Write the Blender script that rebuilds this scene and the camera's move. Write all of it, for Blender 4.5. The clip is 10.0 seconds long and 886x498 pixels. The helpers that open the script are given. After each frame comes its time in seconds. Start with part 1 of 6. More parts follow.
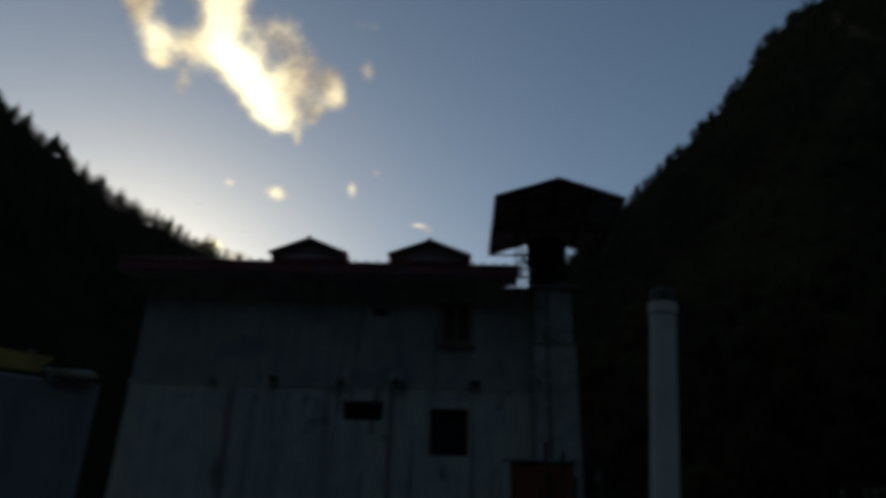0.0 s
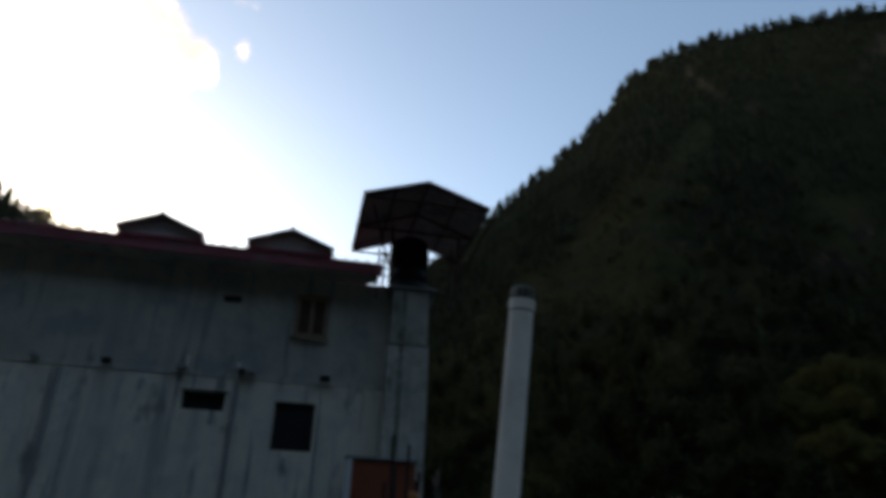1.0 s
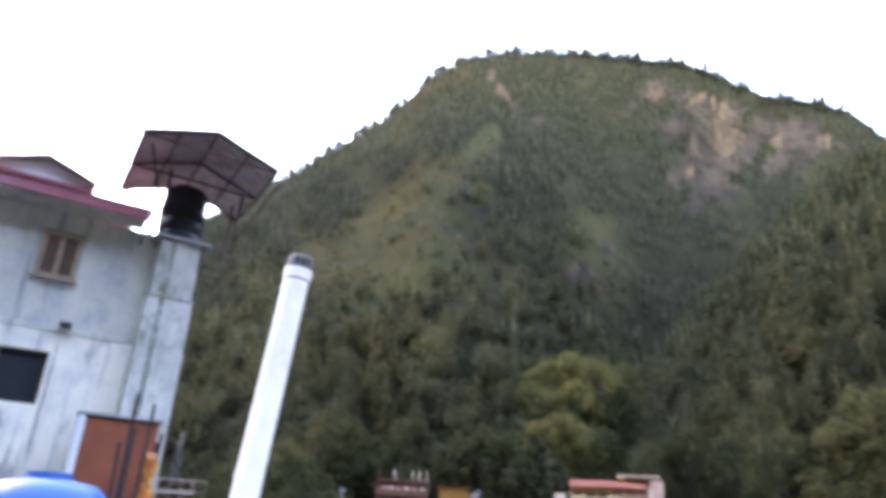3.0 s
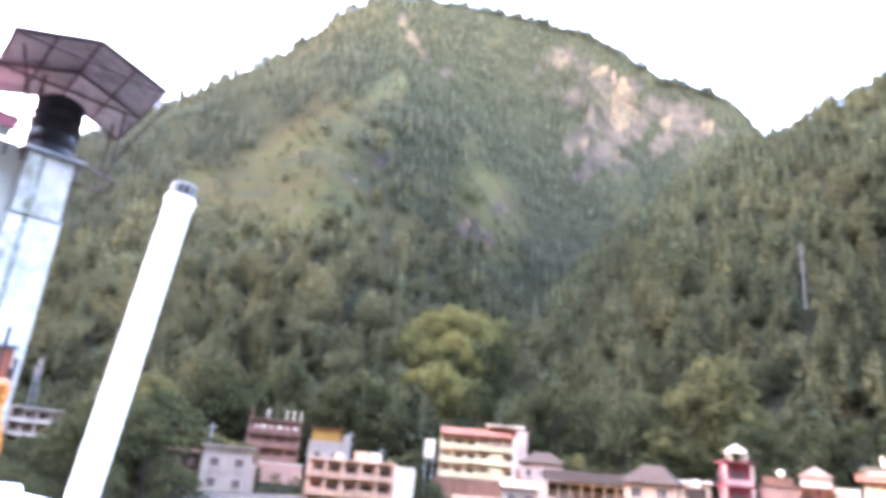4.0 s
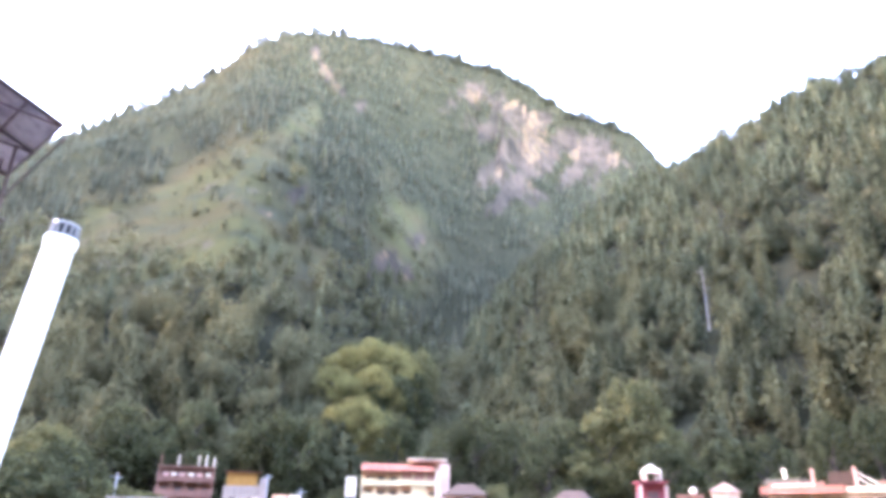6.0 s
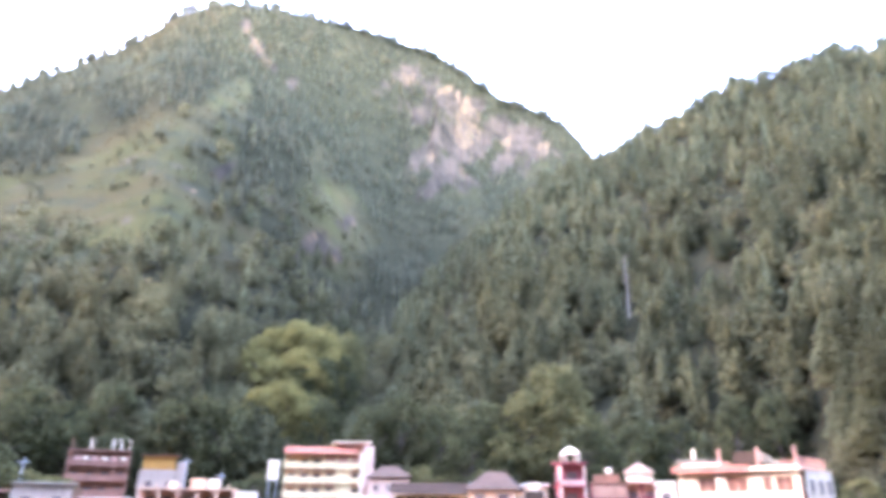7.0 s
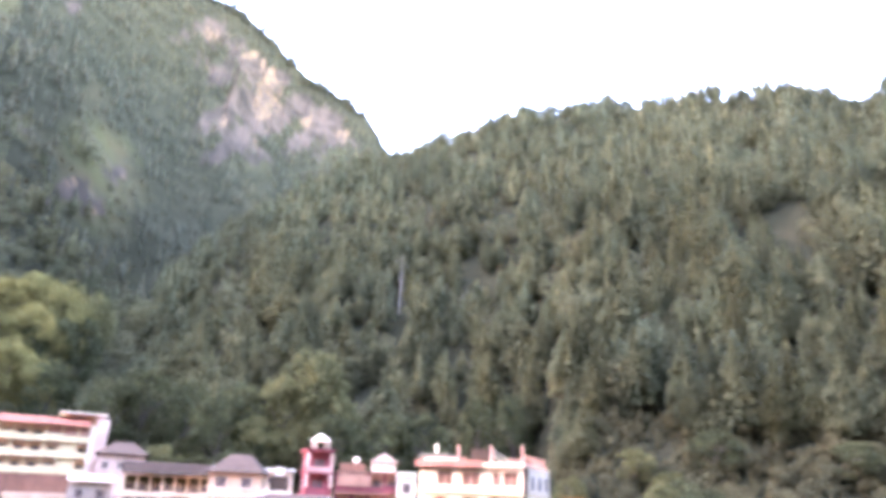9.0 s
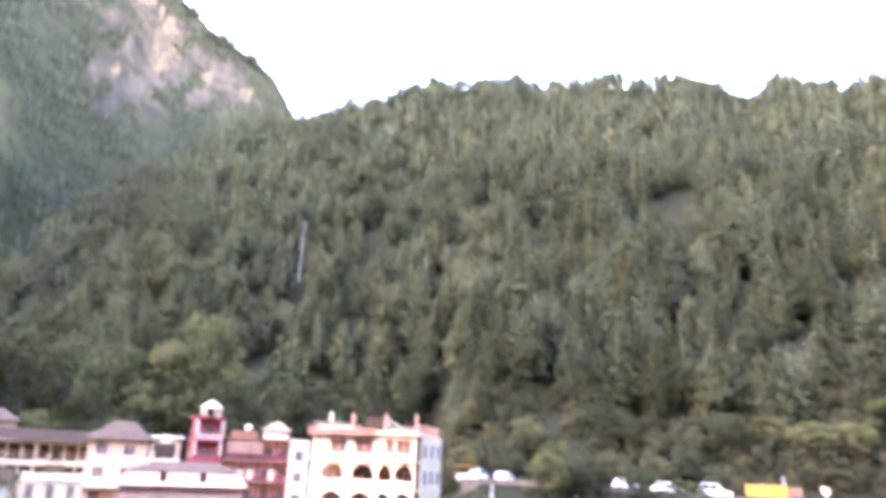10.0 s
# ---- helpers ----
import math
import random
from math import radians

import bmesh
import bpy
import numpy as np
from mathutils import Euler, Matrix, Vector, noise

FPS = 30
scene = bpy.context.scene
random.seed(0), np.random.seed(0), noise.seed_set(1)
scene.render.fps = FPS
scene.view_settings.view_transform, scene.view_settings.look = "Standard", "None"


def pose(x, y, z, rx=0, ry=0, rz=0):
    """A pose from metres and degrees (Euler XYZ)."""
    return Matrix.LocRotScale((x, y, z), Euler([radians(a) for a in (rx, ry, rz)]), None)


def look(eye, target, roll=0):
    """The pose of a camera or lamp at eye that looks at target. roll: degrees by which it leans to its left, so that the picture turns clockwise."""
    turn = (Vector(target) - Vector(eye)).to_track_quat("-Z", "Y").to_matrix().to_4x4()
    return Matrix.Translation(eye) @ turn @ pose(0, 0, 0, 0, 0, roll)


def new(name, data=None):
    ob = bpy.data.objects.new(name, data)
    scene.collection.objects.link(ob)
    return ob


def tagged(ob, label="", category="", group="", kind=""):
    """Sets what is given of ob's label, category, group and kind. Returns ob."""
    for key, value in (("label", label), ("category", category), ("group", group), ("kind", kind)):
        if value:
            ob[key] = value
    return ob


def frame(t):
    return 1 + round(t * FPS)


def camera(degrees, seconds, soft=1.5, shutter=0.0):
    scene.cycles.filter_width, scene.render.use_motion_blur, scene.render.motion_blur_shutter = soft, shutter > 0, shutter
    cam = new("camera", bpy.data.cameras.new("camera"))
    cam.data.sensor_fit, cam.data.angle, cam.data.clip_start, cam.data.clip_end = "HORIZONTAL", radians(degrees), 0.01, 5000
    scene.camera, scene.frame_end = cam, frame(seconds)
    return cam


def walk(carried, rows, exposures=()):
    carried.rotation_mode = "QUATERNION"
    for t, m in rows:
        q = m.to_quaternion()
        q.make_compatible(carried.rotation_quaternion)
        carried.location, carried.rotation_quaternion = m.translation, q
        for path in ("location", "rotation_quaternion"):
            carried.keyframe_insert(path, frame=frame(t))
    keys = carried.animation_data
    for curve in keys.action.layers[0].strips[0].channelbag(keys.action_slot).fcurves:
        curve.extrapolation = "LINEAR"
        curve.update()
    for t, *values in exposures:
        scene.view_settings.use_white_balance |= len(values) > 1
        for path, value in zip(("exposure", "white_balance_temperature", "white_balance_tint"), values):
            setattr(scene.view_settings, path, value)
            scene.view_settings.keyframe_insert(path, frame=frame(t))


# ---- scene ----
# ------------------------------------------------------------------ camera
cam = camera(66.05, 10.0, soft=4.6, shutter=0.7)
PATH = [
    (0.0, pose(0.020, -0.031, 12.055, 113.81, -1.52, 0.81)),
    (0.5, pose(-0.001, -0.030, 12.055, 114.88, -1.28, -6.78)),
    (1.0, pose(-0.024, 0.012, 11.975, 114.29, -2.07, -12.09)),
    (1.5, pose(-0.017, 0.015, 11.955, 113.75, -2.41, -17.29)),
    (2.0, pose(-0.015, 0.012, 11.964, 114.26, -2.64, -21.86)),
    (2.2, pose(-0.015, 0.013, 11.960, 114.23, -2.14, -23.31)),
    (3.3, pose(-0.024, 0.013, 11.987, 111.92, -3.52, -35.35)),
    (3.5, pose(-0.025, 0.013, 11.987, 111.15, -3.86, -37.17)),
    (4.0, pose(-0.011, 0.012, 11.979, 109.17, -4.59, -42.44)),
    (4.5, pose(-0.009, 0.014, 11.971, 108.15, -4.56, -45.71)),
    (5.0, pose(0.022, 0.003, 11.974, 109.95, -3.67, -46.51)),
    (5.5, pose(0.066, -0.025, 12.013, 112.69, -1.85, -47.50)),
    (5.7, pose(0.065, -0.024, 12.013, 112.60, -1.58, -47.80)),
    (6.8, pose(0.055, -0.021, 12.010, 110.55, 0.11, -52.34)),
    (7.0, pose(0.053, -0.020, 12.010, 110.85, -0.25, -54.46)),
    (7.5, pose(0.042, -0.016, 12.008, 110.93, -0.39, -59.48)),
    (8.0, pose(0.034, -0.013, 12.006, 111.05, -1.22, -64.66)),
    (8.5, pose(0.027, -0.010, 12.005, 110.87, -1.63, -69.29)),
    (9.0, pose(0.022, -0.008, 12.004, 110.28, -2.19, -74.55)),
    (9.5, pose(0.017, -0.007, 12.003, 109.95, -2.10, -78.55)),
    (10.0, pose(0.014, -0.005, 12.003, 108.13, -2.02, -83.08)),
]
EXPOSURES = [
    (0.0, 0.9, 6300, 4), (0.5, 0.9, 6300, 4), (0.7, 1.4, 6600, 5), (1.0, 2.75, 7000, 8), (1.5, 4.0, 7200, 14), (2.0, 4.95, 7300, 20), (2.2, 5.35, 7300, 22),
    (3.5, 7.82, 7200, 34), (4.0, 8.34, 7050, 35), (4.5, 8.58, 6950, 36), (5.0, 8.72, 6900, 37), (5.5, 8.5, 6750, 37), (7.0, 8.42, 6600, 38), (10.0, 8.38, 6700, 39),
]
walk(cam, PATH, EXPOSURES)

# ------------------------------------------------------------------ world and sun
SUN_AZ, SUN_EL = -28.0, 11.5          # degrees clockwise from +y, and up
world = bpy.data.worlds.new("evening_sky")
scene.world = world
world.use_nodes = True
wt = world.node_tree
wt.nodes.clear()
sky = wt.nodes.new("ShaderNodeTexSky")
sky.sky_type = "NISHITA"
sky.sun_disc = False
sky.sun_elevation = radians(SUN_EL)
sky.sun_rotation = radians(SUN_AZ)
sky.altitude = 2000
sky.air_density, sky.dust_density, sky.ozone_density = 1.0, 4.5, 1.0
bg = wt.nodes.new("ShaderNodeBackground")
bg.inputs["Strength"].default_value = 0.05
wo = wt.nodes.new("ShaderNodeOutputWorld")
wt.links.new(sky.outputs["Color"], bg.inputs["Color"])
wt.links.new(bg.outputs["Background"], wo.inputs["Surface"])

sun_data = bpy.data.lights.new("sun", "SUN")
sun_data.energy, sun_data.angle, sun_data.color = 0.6, radians(5), (1.0, 0.86, 0.7)
sun = new("sun", sun_data)
sd = Vector((math.sin(radians(SUN_AZ)) * math.cos(radians(SUN_EL)), math.cos(radians(SUN_AZ)) * math.cos(radians(SUN_EL)), math.sin(radians(SUN_EL))))
sun.matrix_world = look(sd * 100, (0, 0, 0))


# ------------------------------------------------------------------ materials
def mat(name, base, rough=0.8, metal=0.0, var=0.25, scale=3.0, fine=30.0, bump=0.15, second=None, streak=None, spec=0.3, moss=None):
    """A painted or raw surface: a base colour that wanders at two scales, with fine relief. second: a colour that shows in
    patches. streak: a colour of long vertical weather stains. moss: a colour of dark
    runs and of blotches with clear edges."""
    m = bpy.data.materials.new(name)
    m.use_nodes = True
    nt = m.node_tree
    b = nt.nodes["Principled BSDF"]
    geo = nt.nodes.new("ShaderNodeNewGeometry")
    info = nt.nodes.new("ShaderNodeObjectInfo")

    def noise_at(sc, detail, mapping=None):
        n = nt.nodes.new("ShaderNodeTexNoise")
        n.inputs["Scale"].default_value, n.inputs["Detail"].default_value = sc, detail
        n.inputs["Roughness"].default_value = 0.6
        mp = nt.nodes.new("ShaderNodeMapping")
        mp.inputs["Scale"].default_value = mapping or (1, 1, 1)
        nt.links.new(geo.outputs["Position"], mp.inputs["Vector"])
        nt.links.new(mp.outputs["Vector"], n.inputs["Vector"])
        return n

    def mix(a, bcol, fac, lo, hi):
        ramp = nt.nodes.new("ShaderNodeMapRange")
        ramp.inputs["From Min"].default_value, ramp.inputs["From Max"].default_value = lo, hi
        nt.links.new(fac, ramp.inputs["Value"])
        x = nt.nodes.new("ShaderNodeMix")
        x.data_type = "RGBA"
        nt.links.new(ramp.outputs["Result"], x.inputs["Factor"])
        for sock, v in ((x.inputs["A"], a), (x.inputs["B"], bcol)):
            if isinstance(v, tuple):
                sock.default_value = (*v, 1)
            else:
                nt.links.new(v, sock)
        return x.outputs["Result"]

    big, small = noise_at(1 / scale, 4), noise_at(fine, 6)
    dark = tuple(c * (1 - var) for c in base)
    lite = tuple(min(0.95, c * (1 + var)) for c in base)
    col = mix(dark, lite, big.outputs["Fac"], 0.3, 0.7)
    if second:
        pat = noise_at(1.7 / scale, 6)
        col = mix(col, second, pat.outputs["Fac"], 0.5, 0.64)
    if streak:
        st = noise_at(1.0, 6, (1.6, 1.6, 0.16))
        col = mix(col, streak, st.outputs["Fac"], 0.50, 0.70)
        st = noise_at(1.0, 6, (5.5, 5.5, 0.35))
        col = mix(col, streak, st.outputs["Fac"], 0.56, 0.80)
    if moss:
        col = mix(col, moss, noise_at(1.0, 5, (2.9, 2.9, 0.2)).outputs["Fac"], 0.57, 0.66)
        col = mix(col, moss, noise_at(0.8, 3, (1.3, 1.3, 0.6)).outputs["Fac"], 0.60, 0.68)
    grain = nt.nodes.new("ShaderNodeHueSaturation")
    gm = nt.nodes.new("ShaderNodeMapRange")
    gm.inputs["To Min"].default_value, gm.inputs["To Max"].default_value = 1 - var * 0.7, 1 + var * 0.7
    nt.links.new(small.outputs["Fac"], gm.inputs["Value"])
    rnd = nt.nodes.new("ShaderNodeMath")
    rnd.operation = "MULTIPLY_ADD"
    rnd.inputs[1].default_value, rnd.inputs[2].default_value = 0.12, 0.94
    nt.links.new(info.outputs["Random"], rnd.inputs[0])
    mul = nt.nodes.new("ShaderNodeMath")
    mul.operation = "MULTIPLY"
    nt.links.new(gm.outputs["Result"], mul.inputs[0])
    nt.links.new(rnd.outputs["Value"], mul.inputs[1])
    nt.links.new(mul.outputs["Value"], grain.inputs["Value"])
    nt.links.new(col, grain.inputs["Color"])
    nt.links.new(grain.outputs["Color"], b.inputs["Base Color"])
    b.inputs["Roughness"].default_value, b.inputs["Metallic"].default_value = rough, metal
    b.inputs["Specular IOR Level"].default_value = spec
    if bump:
        bp = nt.nodes.new("ShaderNodeBump")
        bp.inputs["Strength"].default_value, bp.inputs["Distance"].default_value = bump, 0.02
        nt.links.new(small.outputs["Fac"], bp.inputs["Height"])
        nt.links.new(bp.outputs["Normal"], b.inputs["Normal"])
    return m


def foliage(name, dark, lite, attribute="tone", translucent=0.42):
    """Needles or leaves: the colour runs from dark to lite by the tree's own tone, its painted top light and a fine
    mottle.
    """
    m = bpy.data.materials.new(name)
    m.use_nodes = True
    nt = m.node_tree
    b = nt.nodes["Principled BSDF"]
    at = nt.nodes.new("ShaderNodeAttribute")
    at.attribute_name = attribute
    geo = nt.nodes.new("ShaderNodeNewGeometry")
    n = nt.nodes.new("ShaderNodeTexNoise")
    n.inputs["Scale"].default_value, n.inputs["Detail"].default_value = 0.5, 6
    nt.links.new(geo.outputs["Position"], n.inputs["Vector"])
    add = nt.nodes.new("ShaderNodeMath")
    add.operation = "MULTIPLY_ADD"
    add.inputs[1].default_value = 0.20
    nt.links.new(n.outputs["Fac"], add.inputs[0])
    sub = nt.nodes.new("ShaderNodeMath")
    sub.operation = "SUBTRACT"
    sub.inputs[1].default_value = 0.10
    nt.links.new(at.outputs["Fac"], sub.inputs[0])
    nt.links.new(sub.outputs["Value"], add.inputs[2])
    ramp = nt.nodes.new("ShaderNodeMix")
    ramp.data_type, ramp.clamp_factor = "RGBA", True
    ramp.inputs["A"].default_value, ramp.inputs["B"].default_value = (*dark, 1), (*lite, 1)
    nt.links.new(add.outputs["Value"], ramp.inputs["Factor"])
    # each tree leans a little to a cooler or a browner green
    warm = nt.nodes.new("ShaderNodeAttribute")
    warm.attribute_name = "warm"
    cast = nt.nodes.new("ShaderNodeMix")
    cast.data_type, cast.clamp_factor = "RGBA", True
    cast.inputs["A"].default_value, cast.inputs["B"].default_value = (0.92, 1.0, 0.99, 1), (1.10, 1.0, 0.84, 1)
    nt.links.new(warm.outputs["Fac"], cast.inputs["Factor"])
    leaf = nt.nodes.new("ShaderNodeMix")
    leaf.data_type, leaf.blend_type = "RGBA", "MULTIPLY"
    leaf.inputs["Factor"].default_value = 1.0
    nt.links.new(ramp.outputs["Result"], leaf.inputs["A"])
    nt.links.new(cast.outputs["Result"], leaf.inputs["B"])
    ramp = leaf
    nt.links.new(ramp.outputs["Result"], b.inputs["Base Color"])
    b.inputs["Roughness"].default_value = 0.75
    b.inputs["Specular IOR Level"].default_value = 0.0
    # thin leaves let some light through
    glow = nt.nodes.new("ShaderNodeBsdfTranslucent")
    nt.links.new(ramp.outputs["Result"], glow.inputs["Color"])
    both = nt.nodes.new("ShaderNodeMixShader")
    both.inputs[0].default_value = translucent
    nt.links.new(b.outputs["BSDF"], both.inputs[1])
    nt.links.new(glow.outputs["BSDF"], both.inputs[2])
    nt.links.new(both.outputs["Shader"], nt.nodes["Material Output"].inputs["Surface"])
    return m


# ------------------------------------------------------------------ small mesh helpers
def part(name, bm, material, parent=None, label="", smooth=False):
    me = bpy.data.meshes.new(name)
    bm.to_mesh(me)
    bm.free()
    me.materials.append(material)
    if smooth:
        me.polygons.foreach_set("use_smooth", [True] * len(me.polygons))
    ob = new(name, me)
    if parent:
        ob.parent = parent
    if label:
        tagged(ob, label)
    return ob


def box(bm, x0, x1, y0, y1, z0, z1, bevel=0.0):
    vs = [bm.verts.new((x, y, z)) for x in (x0, x1) for y in (y0, y1) for z in (z0, z1)]
    fs = [bm.faces.new([vs[i] for i in q]) for q in ((0, 1, 3, 2), (4, 6, 7, 5), (0, 4, 5, 1), (2, 3, 7, 6), (0, 2, 6, 4), (1, 5, 7, 3))]
    if bevel:
        es = list({e for f in fs for e in f.edges})
        bmesh.ops.bevel(bm, geom=es, offset=bevel, segments=1, affect="EDGES")
    return vs


def boxm(x0, x1, y0, y1, z0, z1, bevel=0.0):
    bm = bmesh.new()
    box(bm, x0, x1, y0, y1, z0, z1, bevel)
    return bm


def tube(bm, a, b, r0, r1=None, n=12, caps=True):
    """A round bar from a to b."""
    a, b = Vector(a), Vector(b)
    r1 = r0 if r1 is None else r1
    q = (b - a).to_track_quat("Z", "Y")
    ring = [[bm.verts.new(p + q @ Vector((r * math.cos(2 * math.pi * i / n), r * math.sin(2 * math.pi * i / n), 0))) for i in range(n)] for p, r in ((a, r0), (b, r1))]
    for i in range(n):
        bm.faces.new((ring[0][i], ring[0][(i + 1) % n], ring[1][(i + 1) % n], ring[1][i]))
    if caps:
        bm.faces.new(ring[0][::-1])
        bm.faces.new(ring[1])
    return ring


def prism(bm, outline, a, b):
    """A solid of the given (x, z) outline, from y = a to y = b."""
    f = [bm.verts.new((x, a, z)) for x, z in outline]
    k = [bm.verts.new((x, b, z)) for x, z in outline]
    n = len(outline)
    bm.faces.new(f[::-1])
    bm.faces.new(k)
    for i in range(n):
        bm.faces.new((f[i], f[(i + 1) % n], k[(i + 1) % n], k[i]))


def thing(name, label, category, m=None, group=""):
    ob = new(name)
    if m is not None:
        ob.matrix_basis = m
    return tagged(ob, label, category, group)


def at(az, r):
    """Plan position from a bearing (degrees clockwise from +y) and a distance."""
    return r * math.sin(radians(az)), r * math.cos(radians(az))


# ------------------------------------------------------------------ the valley: one sheet of ground
EYE = 12.0
# crest of the far mountains: bearing, elevation angle
# rows behind the eye are unseen, set steep to hold back skylight
CREST_FAR = [(-180, 42), (-110, 40), (-65, 34), (-45, 29.6), (-40, 28.4), (-34, 26.0), (-29, 23.4), (-24, 22.2), (-19, 20.2), (-12, 17), (0, 17), (6, 19.3), (8, 21.3), (9.7, 22.2), (12, 24.3),
             (15.4, 26.75), (20, 30.1), (25, 33.5), (29, 37.0), (33, 38.65), (38, 39.0), (44, 38.7), (49, 37.9), (53.6, 37.0), (57, 35.2), (60, 33.3),
             (64, 31.9), (66, 30.8), (67.3, 29.4), (68.4, 27.8), (72, 26), (80, 24), (120, 24), (140, 38), (180, 42)]
# crest of the near wooded ridge
CREST_NEAR = [(36, 2), (42, 8.5), (47.8, 12.5), (52, 15.4), (55, 19.2), (60, 23.2), (64, 25.6), (68, 27.0), (73, 28.6), (78, 30.5), (85, 31.5), (93, 31.3), (98.6, 31.0),
              (103.5, 30.3), (106.5, 29.4), (109, 28.0), (111.5, 29.3), (114.4, 28.0), (120, 27.4), (150, 22), (170, 2)]
RUN_FAR = [(-180, 560), (-70, 600), (-20, 700), (15, 930), (60, 1000), (75, 1000), (120, 800), (180, 560)]
RUN_NEAR = [(36, 260), (47, 310), (60, 400), (70, 450), (90, 440), (120, 400), (170, 300)]
BEND_FAR = [(-180, 1.0), (30, 1.0), (40, 1.15), (50, 1.7), (75, 1.8), (180, 1.3)]


def table(rows, a):
    return np.interp(a, [r[0] for r in rows], [r[1] for r in rows])


def wave(x, y, seed, octaves=4):
    """Smooth rolling noise from a few turned sine lattices, about -1 to 1."""
    rng = np.random.RandomState(seed)
    out, amp, tot = 0.0 * x, 1.0, 0.0
    for k in range(octaves):
        f = 2.0 ** k
        s = 0.0 * x
        for _ in range(5):
            th, ph, g = rng.rand() * 6.283, rng.rand() * 6.283, 0.7 + 0.6 * rng.rand()
            s = s + np.sin(f * g * (x * np.cos(th) + y * np.sin(th)) + ph)
        out, tot, amp = out + amp * s / 2.6, tot + amp, amp * 0.55
    return out / tot


def blob(az, el, a0, e0, wa, we):
    return np.exp(-((az - a0) / wa) ** 2 - ((el - e0) / we) ** 2)


def road_level(az):
    """The hillside road climbs towards the corner hotel."""
    return np.interp(az, [84, 90, 97, 100, 104, 107.6, 112], [11.0, 11.0, 10.6, 10.3, 10.1, 9.75, 9.7])


def height(az, r):
    """Ground level at a bearing and distance (arrays)."""
    az, r = np.broadcast_arrays(np.asarray(az, float), np.asarray(r, float))
    x, y = r * np.sin(np.radians(az)), r * np.cos(np.radians(az))
    town = np.interp(r, [0, 55, 75, 110, 150], [-2, -1.5, 0.0, 5, 13])
    road = np.interp(r, [0, 60, 80, 93, 97, 109, 114], [-2, -1, 3, 7.6, 9.74, 9.74, 12.4]) + (road_level(az) - 9.8) * np.interp(r, [80, 96, 109, 114], [0, 1, 1, 0.4])
    w = np.clip((az - 80) / 6, 0, 1) * (az < 175)
    low = town * (1 - w) + road * w
    r0, z0 = 150 - 36 * w, 13.0 + 0 * w
    rc, ec = table(RUN_FAR, az), table(CREST_FAR, az)
    zc = EYE + rc * np.tan(np.radians(ec))
    t = np.clip((r - r0) / (rc - r0), 0, 1)
    far = z0 + (zc - z0) * t ** table(BEND_FAR, az)
    rough = wave(x / 75, y / 75, 3) * 15 + wave(x / 19, y / 19, 4, 3) * 3.5
    hump = np.sin(np.pi * t) ** 0.8
    far = far + rough * hump * np.clip((r - r0) / 250, 0, 1.6)
    el = np.degrees(np.arctan2(far - EYE, np.maximum(r, 1)))
    cliff = blob(az, el, 56.0, 30.8, 6.5, 4.2)
    far = far + cliff * (wave(az * 2.6, el * 1.5, 9, 5) * 16)
    far = np.where(r > rc, zc - 0.45 * (r - rc), far)
    # unseen higher range far behind the western crest, added to block the low sun
    sun_block_el = np.interp(az, [-75, -60, -45, -29, -19, -12, 6, 16], [0, 27, 27, 22.3, 19.0, 16, 15, 0])
    far = np.where(r > 2100, np.maximum(far, EYE + r * np.tan(np.radians(sun_block_el)) * np.clip((r - 2100) / 1500, 0, 1)), far)
    rn, en = table(RUN_NEAR, az), table(CREST_NEAR, az)
    zn = EYE + rn * np.tan(np.radians(en))
    tn = np.clip((r - r0) / (rn - r0), 0, 1)
    near = z0 + (zn - z0) * tn ** 1.03 + (wave(x / 34, y / 34, 7) * 5 + wave(x / 12, y / 12, 8, 3) * 1.4) * np.sin(np.pi * tn)
    near = np.where(r > rn, zn - 0.8 * (r - rn), near)
    near = np.where((az > 36) & (az < 170), near, -100)
    hill = np.maximum(far, near)
    return np.where(r > r0, np.maximum(hill, -40), low)


def belt(az, el, line):
    """How far a bearing and elevation lie from a bent line of such places, in degrees."""
    best = np.full(np.shape(az), 99.0)
    for (a0, e0), (a1, e1) in zip(line, line[1:]):
        u = np.clip(((az - a0) * (a1 - a0) + (el - e0) * (e1 - e0)) / ((a1 - a0) ** 2 + (e1 - e0) ** 2), 0, 1)
        best = np.minimum(best, np.hypot(az - a0 - u * (a1 - a0), el - e0 - u * (e1 - e0)))
    return best


